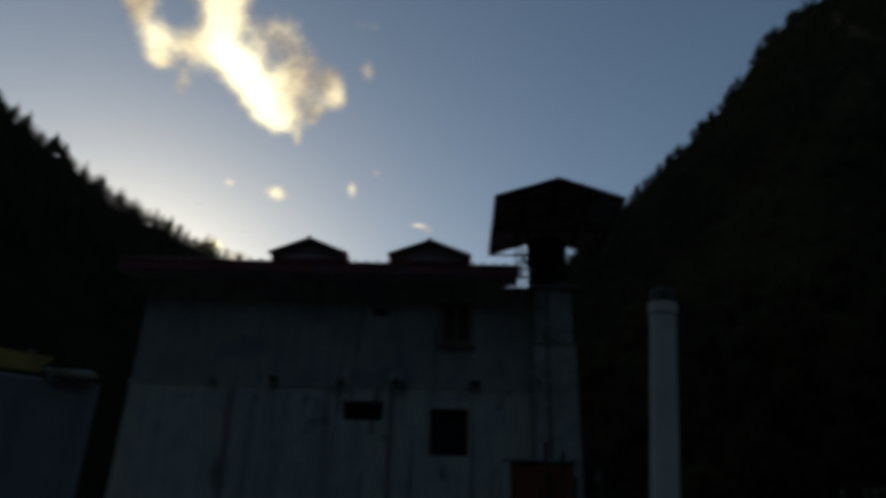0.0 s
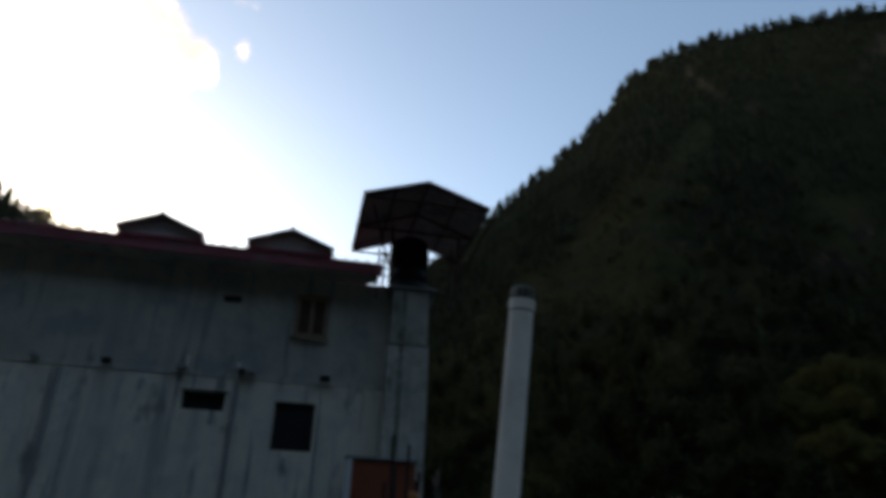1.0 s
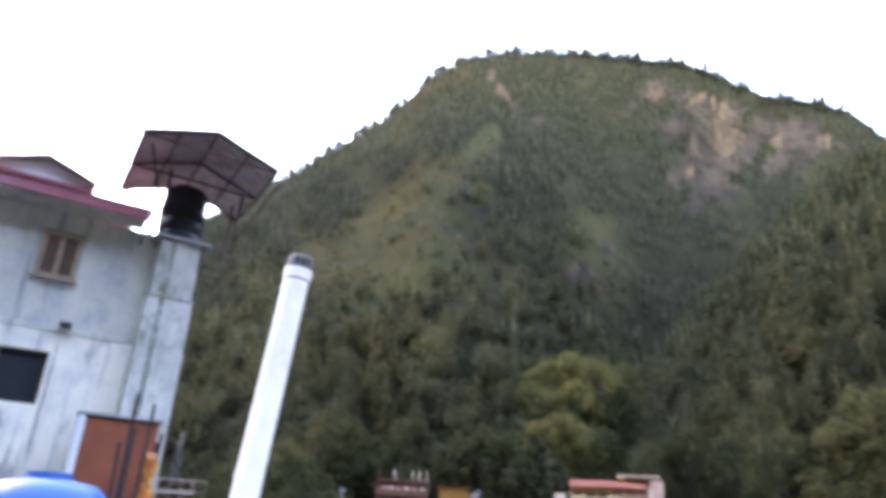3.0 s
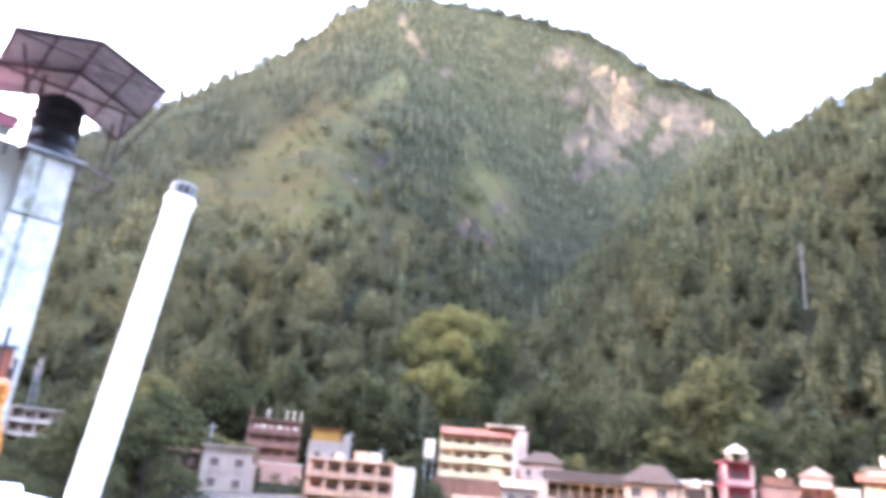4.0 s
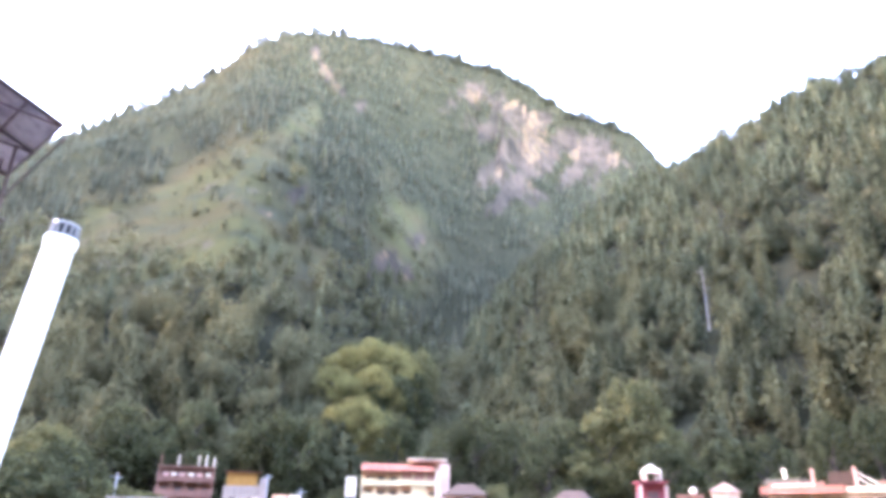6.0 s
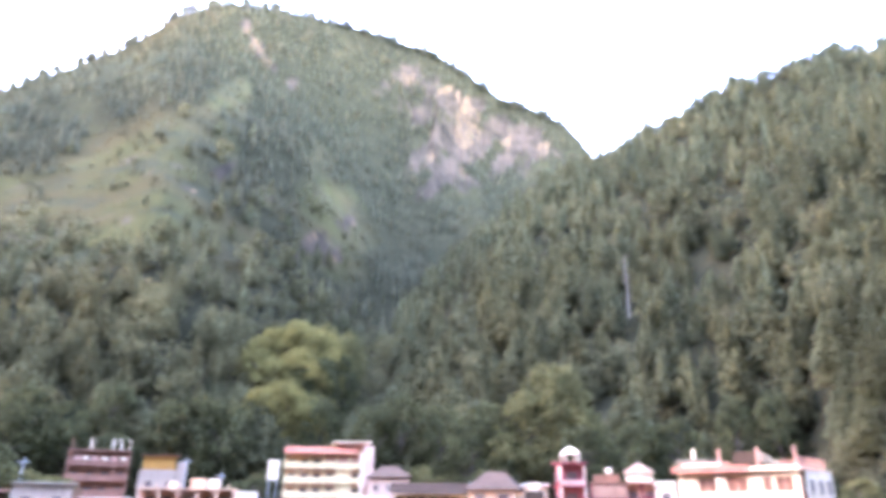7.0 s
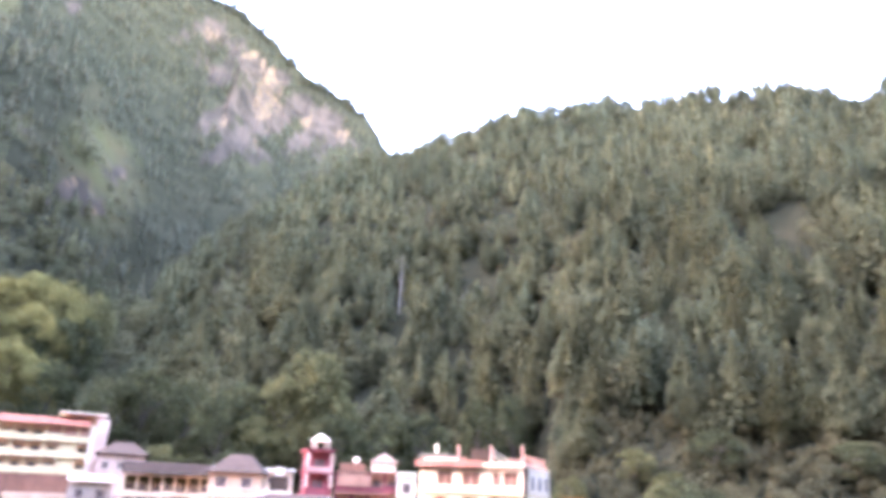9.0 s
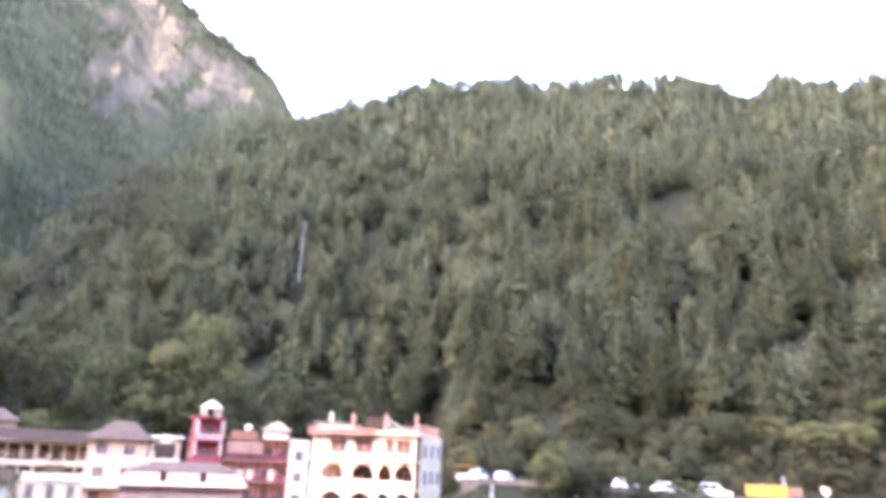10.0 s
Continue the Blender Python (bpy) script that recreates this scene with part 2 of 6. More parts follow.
def cover(az, el):
    """What grows or shows at a bearing and elevation angle: share of trees, bare rock, grass."""
    n = wave(az * 0.9, el * 0.9, 21, 4)
    below = np.clip((table(CREST_FAR, az) - el - 0.5) / 1.3 + (az < 40), 0, 1)
    scree = [(34.9, 37.2), (35.9, 36.0), (37.3, 34.8), (39.9, 33.5)]
    # the broken cliff under the eastern shoulder, a band of scree below the summit, and outcrops on the spurs
    rock = 0.95 * blob(az, el, 56.2, 30.8, 6.0, 4.4) + 0.6 * blob(az, el, 51, 34.6, 3.0, 1.8) + 0.8 * blob(az, el, 62.5, 29.4, 2.8, 2.2) + 0.6 * blob(az, el, 53.5, 27.0, 3.5, 2.2) \
        + 0.9 * np.clip(1.2 - belt(az, el, scree) / 0.7, 0, 1) + 0.95 * blob(az, el, 43.4, 20.8, 2.6, 1.7) + 0.9 * blob(az, el, 34.7, 26.0, 1.6, 1.1) \
        + 0.6 * blob(az, el, 46.3, 22.6, 1.4, 1.2) + 0.55 * blob(az, el, 31.5, 23.4, 2.6, 1.2) + 0.6 * blob(az, el, 100, 25, 1.2, 1.5)
    rock = np.clip((rock + 0.65 * wave(az * 4.2, el * 2.2, 22, 4) * (rock > 0.12) - 0.5) * 2.8, 0, 1) * below
    # a meadow that falls from the summit spur to the west, open scrub under it, and dark wooded gullies beside it
    meadow = np.clip(1.5 - belt(az, el, [(35.4, 32.2), (31.2, 28.9), (27.6, 26.5), (23.8, 21.7), (22.7, 18.4)]) / (1.1 + 0.2 * np.clip(33 - el, 0, 14)), 0, 1)
    grass = meadow + 0.85 * blob(az, el, 31.0, 22.0, 6.5, 4.2) + 0.45 * blob(az, el, 18, 19, 8, 6) + 0.6 * blob(az, el, 27, 17, 7, 4) + 0.9 * blob(az, el, 43.7, 24.3, 4.0, 1.6) \
        + 0.75 * blob(az, el, 44, 21.2, 4.2, 2.8) + 0.4 * blob(az, el, 38.5, 20.0, 5, 3)
    woods = np.clip(1.5 - belt(az, el, [(38.6, 36.8), (42.8, 33.2), (47.2, 29.0), (49.6, 25.6), (52.6, 21.0), (54.5, 17.0)]) / 1.9, 0, 0.9) \
        + np.clip(1.3 - belt(az, el, [(36.8, 34.0), (37.3, 30.5), (36.9, 26.5), (36.6, 23.0)]) / 1.1, 0, 0.75)
    grass = np.clip(0.9 * (grass - woods) + 0.45 * n, 0, 1)
    pale = 1.7 * blob(az, el, 56.6, 31.2, 1.3, 2.1) + 0.9 * blob(az, el, 53.1, 28.5, 0.9, 1.0) + 0.85 * blob(az, el, 50.8, 34.8, 1.9, 0.8) + 0.8 * blob(az, el, 54.6, 33.9, 1.4, 0.7) \
        + 0.95 * blob(az, el, 60.4, 29.9, 0.8, 1.2) + 0.85 * blob(az, el, 63.8, 29.0, 0.8, 1.0) + 0.8 * blob(az, el, 56.1, 27.3, 0.8, 0.6) + 1.0 * np.clip(1.2 - belt(az, el, scree[:3]) / 0.5, 0, 1) \
        + 1.0 * blob(az, el, 32.2, 23.9, 0.5, 0.25) + 1.0 * blob(az, el, 33.1, 24.4, 0.3, 0.25) + 1.0 * blob(az, el, 46.3, 22.6, 0.4, 0.4) + 1.0 * blob(az, el, 42.8, 21.3, 0.8, 0.5) + 0.9 * blob(az, el, 44.6, 19.8, 0.6, 0.4)
    pale = np.clip((pale + 0.55 * wave(az * 6.0, el * 3.5, 23, 4) * (pale > 0.1) - 0.5) * 2.5, 0, 1) * below
    trees = np.clip(1.0 - 0.95 * grass - 1.0 * rock, 0.02, 1)
    return trees, rock, grass, pale


AZ = np.concatenate([np.arange(-180, -46, 3.0), np.arange(-46, 12, 0.5), np.arange(12, 70, 0.22), np.arange(70, 124, 0.4), np.arange(124, 180, 3.0)])
RR = np.concatenate([np.linspace(2, 150, 40), np.linspace(154, 470, 80), np.linspace(478, 1015, 82), np.linspace(1060, 4300, 22)])


def build_ground(material):
    A, R = np.meshgrid(AZ, RR, indexing="ij")
    Z = height(A, R)
    X, Y = R * np.sin(np.radians(A)), R * np.cos(np.radians(A))
    el = np.degrees(np.arctan2(Z - EYE, R))
    _, rock, grass, pale = cover(A, el)
    open_ground = R > np.where(A < 50, 300, 480)
    rock, grass, pale = rock * open_ground, grass * (R > np.where(A < 38, 235, 330)), pale * open_ground
    na, nr = A.shape
    co = np.stack([X, Y, Z], -1).reshape(-1, 3)
    i = np.arange(na)[:, None] * nr + np.arange(nr - 1)[None]
    j = ((np.arange(na) + 1) % na)[:, None] * nr + np.arange(nr - 1)[None]
    quads = np.stack([i, i + 1, j + 1, j], -1).reshape(-1, 4)
    rim = [k * nr for k in range(na)]
    me = mesh_from("ground", np.vstack([co, [[0, 0, -2]]]), quads, material, smooth=True,
                   values={"rock": np.append(rock.ravel(), 0), "grass": np.append(grass.ravel(), 0), "pale": np.append(pale.ravel(), 0)})
    ob = new("ground", me)
    return tagged(ob, "steep mountain valley of grass, shrubs and bare rock", "mountain", kind="structure")


def mesh_from(name, co, faces, material, smooth=False, values=None):
    """A mesh from arrays of places and of faces with equal numbers of corners."""
    me = bpy.data.meshes.new(name)
    faces = np.asarray(faces, np.int32)
    me.vertices.add(len(co))
    me.vertices.foreach_set("co", np.asarray(co, np.float32).ravel())
    n, k = faces.shape
    me.loops.add(n * k)
    me.loops.foreach_set("vertex_index", faces.ravel())
    me.polygons.add(n)
    me.polygons.foreach_set("loop_start", np.arange(0, n * k, k, dtype=np.int32))
    for key, v in (values or {}).items():
        me.attributes.new(key, "FLOAT", "POINT").data.foreach_set("value", np.asarray(v, np.float32))
    me.materials.append(material)
    if smooth:
        me.polygons.foreach_set("use_smooth", np.ones(n, bool))
    me.update(calc_edges=True)
    return me


def ground_material():
    m = bpy.data.materials.new("hillside")
    m.use_nodes = True
    nt = m.node_tree
    b = nt.nodes["Principled BSDF"]
    geo = nt.nodes.new("ShaderNodeNewGeometry")

    def noise_at(sc, detail, stretch=(1, 1, 1)):
        n = nt.nodes.new("ShaderNodeTexNoise")
        n.inputs["Scale"].default_value, n.inputs["Detail"].default_value, n.inputs["Roughness"].default_value = sc, detail, 0.65
        mp = nt.nodes.new("ShaderNodeMapping")
        mp.inputs["Scale"].default_value = stretch
        nt.links.new(geo.outputs["Position"], mp.inputs["Vector"])
        nt.links.new(mp.outputs["Vector"], n.inputs["Vector"])
        return n.outputs["Fac"]

    def attr(key):
        a = nt.nodes.new("ShaderNodeAttribute")
        a.attribute_name = key
        return a.outputs["Fac"]

    def mix(a, bb, fac, lo, hi):
        r = nt.nodes.new("ShaderNodeMapRange")
        r.inputs["From Min"].default_value, r.inputs["From Max"].default_value = lo, hi
        nt.links.new(fac, r.inputs["Value"])
        x = nt.nodes.new("ShaderNodeMix")
        x.data_type = "RGBA"
        nt.links.new(r.outputs["Result"], x.inputs["Factor"])
        for sock, v in ((x.inputs["A"], a), (x.inputs["B"], bb)):
            if isinstance(v, tuple):
                sock.default_value = (*v, 1)
            else:
                nt.links.new(v, sock)
        return x.outputs["Result"]

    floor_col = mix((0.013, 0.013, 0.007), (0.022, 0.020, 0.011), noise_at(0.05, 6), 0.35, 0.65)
    meadow = mix((0.041, 0.032, 0.015), (0.038, 0.035, 0.014), noise_at(0.014, 5), 0.40, 0.60)
    meadow = mix(meadow, (0.029, 0.028, 0.016), noise_at(0.04, 6), 0.50, 0.64)
    meadow = mix(meadow, (0.058, 0.045, 0.028), noise_at(0.045, 7, (1, 1, 0.7)), 0.60, 0.70)
    stone = mix((0.017, 0.014, 0.010), (0.043, 0.031, 0.021), noise_at(0.03, 7, (1, 1, 0.45)), 0.36, 0.62)
    sand = mix((0.050, 0.033, 0.017), (0.090, 0.057, 0.031), noise_at(0.035, 8, (1, 1, 0.4)), 0.38, 0.58)
    sand = mix(sand, (0.027, 0.022, 0.017), noise_at(0.08, 8, (1.6, 1.6, 0.4)), 0.47, 0.60)
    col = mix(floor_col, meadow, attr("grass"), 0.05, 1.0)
    col = mix(col, stone, attr("rock"), 0.25, 0.75)
    col = mix(col, sand, attr("pale"), 0.2, 0.8)
    nt.links.new(col, b.inputs["Base Color"])
    b.inputs["Roughness"].default_value = 0.95
    b.inputs["Specular IOR Level"].default_value = 0.0
    bp = nt.nodes.new("ShaderNodeBump")
    bp.inputs["Strength"].default_value, bp.inputs["Distance"].default_value = 0.8, 4.0
    nt.links.new(noise_at(0.07, 8), bp.inputs["Height"])
    nt.links.new(bp.outputs["Normal"], b.inputs["Normal"])
    return m


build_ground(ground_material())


# ------------------------------------------------------------------ the woods
def conifer_arrays(seed, whorls, per, sprays, slim, bare=0.12, fine=0.26):
    """One conifer one metre high as (places, triangles): a thin stem and whorls of boughs, each a drooping clump of sprays,
    round a thin core. bare: the share of the stem without boughs. fine: the size of a spray against its bough."""
    rng = np.random.RandomState(seed)
    blunt, belly, taper = rng.uniform(0.75, 1.1), rng.uniform(1.4, 3.2), rng.uniform(0.9, 1.3)
    lean = rng.normal(size=2) * 0.03

    def girth(u):
        return slim * (1 - 0.97 * u ** taper) ** blunt * min(1.0, 0.5 + belly * u)

    co, tri = [], []
    for k in range(whorls):
        u = (k + rng.uniform(0.2, 0.8)) / whorls
        z = bare + (1 - bare) * 0.97 * u
        rad = girth(u) * rng.uniform(0.82, 1.12)
        boughs = max(2, round(per * (1 - 0.55 * u)))
        turn = rng.rand() * 6.283
        for b in range(boughs):
            th = turn + 6.283 * (b + rng.uniform(-0.3, 0.3)) / boughs
            reach = rad * rng.uniform(0.75, 1.12)
            out = np.array([math.cos(th), math.sin(th), 0.0])
            side = np.array([-out[1], out[0], 0.0])
            c = out * reach * 0.58 + (lean[0] * z, lean[1] * z, z - 0.10 * reach)
            for _ in range(sprays):
                d = rng.normal(size=3)
                d /= np.linalg.norm(d)
                d[2] = abs(d[2]) * 0.9 - 0.15
                p = c + out * d[0] * reach * 0.46 + side * d[1] * reach * 0.36 + np.array((0, 0, d[2] * reach * 0.34 - 0.12 * reach * d[0]))
                n = d * (1, 1, 1.3) + (0, 0, 0.6) + rng.normal(size=3) * 0.30
                t1 = np.cross(n, rng.normal(size=3))
                t1 /= np.linalg.norm(t1) + 1e-6
                t2 = np.cross(n, t1)
                t2 /= np.linalg.norm(t2) + 1e-6
                q = (fine * reach + 0.008) * rng.uniform(0.65, 1.3)
                base = len(co)
                co.extend([tuple(p + 1.15 * q * t1), tuple(p - 0.5 * q * t1 + 0.6 * q * t2), tuple(p - 0.5 * q * t1 - 0.6 * q * t2)])
                tri.append((base, base + 1, base + 2))
    for top, foot, r, m in ((0.98, bare + 0.03, 0.30 * slim, 5), (0.7, -0.08, 0.016, 3)):
        base = len(co)
        for k in range(m):
            co.append((r * math.cos(k * 6.283 / m) + lean[0] * foot, r * math.sin(k * 6.283 / m) + lean[1] * foot, foot))
        co.append((lean[0] * top, lean[1] * top, top))
        tri += [(base + k, base + (k + 1) % m, base + m) for k in range(m)]
    return np.array(co), np.array(tri)


def round_arrays(seed, blobs, leaves, leaf, wide=0.30):
    """One broad-leaved plant one metre high: clumps of small leaves round a stem."""
    rng = np.random.RandomState(seed)
    co, tri = [], []
    for b in range(blobs):
        th, u = rng.rand() * 6.283, (b + rng.rand()) / blobs
        q = wide * math.sqrt(max(0.03, 1 - (1.7 * u - 0.7) ** 2)) * rng.uniform(0.45, 1.0) * (b > 0)
        c = np.array([q * math.cos(th), q * math.sin(th), 0.16 + 0.62 * u])
        size = rng.uniform(0.16, 0.24)
        for _ in range(leaves):
            d = rng.normal(size=3)
            d /= np.linalg.norm(d)
            n = d + rng.normal(size=3) * 0.2 + (0, 0, 0.4)
            p = c + d * size * rng.uniform(0.7, 1.1) * (1, 1, 0.85)
            t1 = np.cross(n, rng.normal(size=3))
            t1 /= np.linalg.norm(t1) + 1e-6
            t2 = np.cross(n, t1)
            t2 /= np.linalg.norm(t2) + 1e-6
            s = leaf * rng.uniform(0.6, 1.4)
            base = len(co)
            co.extend([tuple(p + s * t1), tuple(p - 0.5 * s * t1 + 0.85 * s * t2), tuple(p - 0.5 * s * t1 - 0.85 * s * t2)])
            tri.append((base, base + 1, base + 2))
    base = len(co)
    for k in range(3):
        a = k * math.pi / 1.5
        co.append((0.03 * math.cos(a), 0.03 * math.sin(a), -0.08))
    co.append((0, 0, 0.7))
    tri += [(base + k, base + (k + 1) % 3, base + 3) for k in range(3)]
    return np.array(co), np.array(tri)


def plant(name, spots, kinds, material, seed):
    """Joins many plants into one mesh. spots: rows of x, y, z, height, width factor, tone."""
    rng = np.random.RandomState(seed)
    which = rng.randint(0, len(kinds), len(spots))
    places, faces, tones, warms, base = [], [], [], [], 0
    for k, (co, tri) in enumerate(kinds):
        s = spots[which == k]
        if not len(s):
            continue
        a = rng.rand(len(s)) * 6.283
        c, d = np.cos(a)[:, None], np.sin(a)[:, None]
        w = (s[:, 3] * s[:, 4])[:, None]
        lean = rng.normal(size=(len(s), 2)) * 0.03
        zz = co[None, :, 2] * s[:, 3:4]
        x = (co[None, :, 0] * c - co[None, :, 1] * d) * w + s[:, 0:1] + lean[:, :1] * zz
        y = (co[None, :, 0] * d + co[None, :, 1] * c) * w + s[:, 1:2] + lean[:, 1:] * zz
        places.append(np.stack([x, y, zz + s[:, 2:3]], -1).reshape(-1, 3))
        faces.append((tri[None] + (base + np.arange(len(s)) * len(co))[:, None, None]).reshape(-1, 3))
        # light from above is painted in: tone rises towards the top
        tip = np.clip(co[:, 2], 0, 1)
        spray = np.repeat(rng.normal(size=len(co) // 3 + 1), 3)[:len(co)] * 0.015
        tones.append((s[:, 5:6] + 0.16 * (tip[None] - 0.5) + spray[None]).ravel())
        hue = 0.5 + 0.22 * wave(s[:, 0] / 26, s[:, 1] / 26, seed + 60, 2) + 0.22 * rng.normal(size=len(s))
        warms.append(np.repeat(np.clip(hue, 0, 1), len(co)))
        base += len(s) * len(co)
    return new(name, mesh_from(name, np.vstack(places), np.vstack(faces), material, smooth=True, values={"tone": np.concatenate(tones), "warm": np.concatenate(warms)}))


def scatter(seed, count, az0, az1, r0, r1, tall, keep):
    """Random spots on the ground between two bearings and distances, even over the area."""
    rng = np.random.RandomState(seed)
    az = rng.uniform(az0, az1, count)
    r = np.sqrt(rng.uniform(r0 ** 2, r1 ** 2, count))
    z = height(az, r)
    el = np.degrees(np.arctan2(z - EYE, r))
    ok = keep(az, r, el, rng.rand(count))
    az, r, z, el = az[ok], r[ok], z[ok], el[ok]
    n = len(az)
    h = rng.uniform(tall[0], tall[1], n) * (1 + 0.25 * wave(az * 0.8, r / 30, seed + 5, 2))
    tone = np.clip(0.42 + 0.24 * wave(az * 0.35, el * 0.5, 41, 3) + rng.normal(size=n) * 0.16, 0.02, 0.85)
    return np.stack([r * np.sin(np.radians(az)), r * np.cos(np.radians(az)), z, h, rng.uniform(0.8, 1.3, n), tone], -1)


def crest_spots(seed, count, az0, az1):
    """Spots for tall trees just below the crest line of the far mountain, in loose groups."""
    rng = np.random.RandomState(seed)
    az = rng.uniform(az0, az1, count)
    az = az + 0.5 * np.sin(az * 2.1)
    r = table(RUN_FAR, az) - rng.uniform(0, 26, count)
    return np.stack([r * np.sin(np.radians(az)), r * np.cos(np.radians(az)), height(az, r) - 1.0, rng.uniform(11, 28, count), rng.uniform(0.7, 1.1, count), rng.uniform(0.1, 0.5, count)], -1)


def ridge_top_spots(seed, count, az0, az1, tall):
    """Spots for trees that stand along the top of the near ridge."""
    rng = np.random.RandomState(seed)
    az = rng.uniform(az0, az1, count)
    r = table(RUN_NEAR, az) - rng.uniform(0, 22, count)
    return np.stack([r * np.sin(np.radians(az)), r * np.cos(np.radians(az)), height(az, r) - 1.0, rng.uniform(tall[0], tall[1], count), rng.uniform(0.6, 0.95, count), rng.uniform(0.1, 0.6, count)], -1)


M_FAR = foliage("far_needles", (0.038, 0.037, 0.024), (0.078, 0.073, 0.045))
M_SCRUB = foliage("scrub_leaves", (0.044, 0.040, 0.023), (0.084, 0.075, 0.040))
M_VALLEY = foliage("valley_leaves", (0.052, 0.051, 0.030), (0.116, 0.107, 0.056))
M_NEEDLE = foliage("needles", (0.050, 0.051, 0.029), (0.100, 0.098, 0.051))
M_GROVE = foliage("grove_leaves", (0.056, 0.054, 0.029), (0.126, 0.114, 0.058))
M_LEAF = foliage("leaves", (0.050, 0.051, 0.024), (0.130, 0.122, 0.054))
CONIFERS = [conifer_arrays(100 + k, 13, 7, 11, 0.25 + 0.045 * (k % 3), 0.10 + 0.05 * (k % 4), 0.16) for k in range(9)]
NEAR_CONIFERS = [conifer_arrays(130 + k, 16, 9, 46, 0.25 + 0.045 * (k % 3), 0.08 + 0.04 * (k % 3), 0.065) for k in range(7)]
MID_CONIFERS = [conifer_arrays(150 + k, 8, 5, 8, 0.22 + 0.04 * (k % 3), 0.12 + 0.06 * (k % 4), 0.23) for k in range(9)]
FAR_CONIFERS = [conifer_arrays(200 + k, 4, 4, 3, 0.19 + 0.04 * (k % 3)) for k in range(6)]
SHRUBS = [round_arrays(300 + k, 3, 16, 0.10, 0.42) for k in range(6)]
LEAFY = [round_arrays(320 + k, 10, 58, 0.028) for k in range(7)]
MID_LEAFY = [round_arrays(330 + k, 7, 30, 0.045) for k in range(7)]
FINE_BUSHES = [round_arrays(350 + k, 7, 44, 0.042, 0.40) for k in range(6)]
BUSHES = [round_arrays(340 + k, 5, 26, 0.06, 0.36) for k in range(6)]


def glade(az, r):
    """Open ground round the broad trees at the foot of the wood."""
    return (az > 38) & (az < 50) & (r < 282) | (az > 58.4) & (az < 67.2) & (r < 178)


def near_wood(az, r, el, u):
    return (r < table(RUN_NEAR, az) + 6) & (r > 122 + 30 * (az < 84)) & (az > 40) & ~glade(az, r) & ~((np.abs(az - 70.15) < 0.7) & (r > 186) & (r < 233))


def far_wood(az, r, el, u):
    t = cover(az, el)[0]
    hidden = (az > 38) & (el < table(CREST_NEAR, az) - 1.5)
    return (u < t) & ~hidden & (r < table(RUN_FAR, az) + 8)


def low_wood(az, r, el, u):
    _, rock, grass, _ = cover(az, el)
    clear = 1 - 0.95 * np.maximum(rock, grass * (az < 40) * np.clip((el - 15) / 4, 0, 1))
    return (az < 47) & (u < np.clip(1 - (r - 210) / 160, 0.06, 1) * clear) & (r > np.where(az < 15.5, 172, 146)) & ~glade(az, r)


def glade_wood(az, r, el, u):
    return (u < 0.8) & (r > 148)


def glade_wood_or_bank(az, r, el, u):
    return u < 0.95


def scrub(az, r, el, u):
    _, rock, grass, _ = cover(az, el)
    return (u < 0.25 + grass - rock) & ~((az > 38) & (el < table(CREST_NEAR, az) - 1))


def bank(az, r, el, u):
    return ((r > 110) & (az > 80)) | ((r > 62) & (az > 84) & (r < 95.5) & (u < 0.5))


def slope(az, r, el, u):
    return u < 0.9


RIDGE = scatter(1, 4100, 38, 126, 120, 470, (9, 20), near_wood)
RIDGE_R = np.hypot(RIDGE[:, 0], RIDGE[:, 1])
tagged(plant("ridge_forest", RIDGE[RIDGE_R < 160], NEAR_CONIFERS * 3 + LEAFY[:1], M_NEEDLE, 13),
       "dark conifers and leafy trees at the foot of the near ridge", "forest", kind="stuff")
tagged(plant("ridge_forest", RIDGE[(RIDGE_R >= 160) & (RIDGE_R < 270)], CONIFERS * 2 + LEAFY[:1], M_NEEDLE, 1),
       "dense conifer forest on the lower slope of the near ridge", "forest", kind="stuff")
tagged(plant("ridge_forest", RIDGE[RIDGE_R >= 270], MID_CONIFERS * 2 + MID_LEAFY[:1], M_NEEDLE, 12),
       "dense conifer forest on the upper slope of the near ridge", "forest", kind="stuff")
UNDER = scatter(5, 900, 38, 126, 118, 450, (6, 14), near_wood)
UNDER_R = np.hypot(UNDER[:, 0], UNDER[:, 1])
tagged(plant("ridge_undergrowth", UNDER[UNDER_R < 205], LEAFY[2:], M_VALLEY, 5),
       "broad-leaved trees at the foot of the ridge", "undergrowth", kind="stuff")
tagged(plant("ridge_undergrowth", UNDER[UNDER_R >= 205], MID_LEAFY, M_VALLEY, 17),
       "broad-leaved trees among the conifers of the ridge", "undergrowth", kind="stuff")
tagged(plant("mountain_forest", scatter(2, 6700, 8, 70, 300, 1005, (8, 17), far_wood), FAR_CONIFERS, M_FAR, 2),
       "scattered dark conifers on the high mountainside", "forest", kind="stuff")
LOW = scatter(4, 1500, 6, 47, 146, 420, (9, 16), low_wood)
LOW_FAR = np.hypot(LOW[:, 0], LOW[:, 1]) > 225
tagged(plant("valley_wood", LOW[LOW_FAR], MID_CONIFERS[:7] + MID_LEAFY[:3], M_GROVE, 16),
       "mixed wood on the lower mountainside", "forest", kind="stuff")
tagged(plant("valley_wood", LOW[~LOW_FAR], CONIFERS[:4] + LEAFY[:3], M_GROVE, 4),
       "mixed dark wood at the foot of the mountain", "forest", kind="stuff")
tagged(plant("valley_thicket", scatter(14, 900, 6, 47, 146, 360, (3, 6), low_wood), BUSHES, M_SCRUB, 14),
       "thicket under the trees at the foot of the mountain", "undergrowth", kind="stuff")
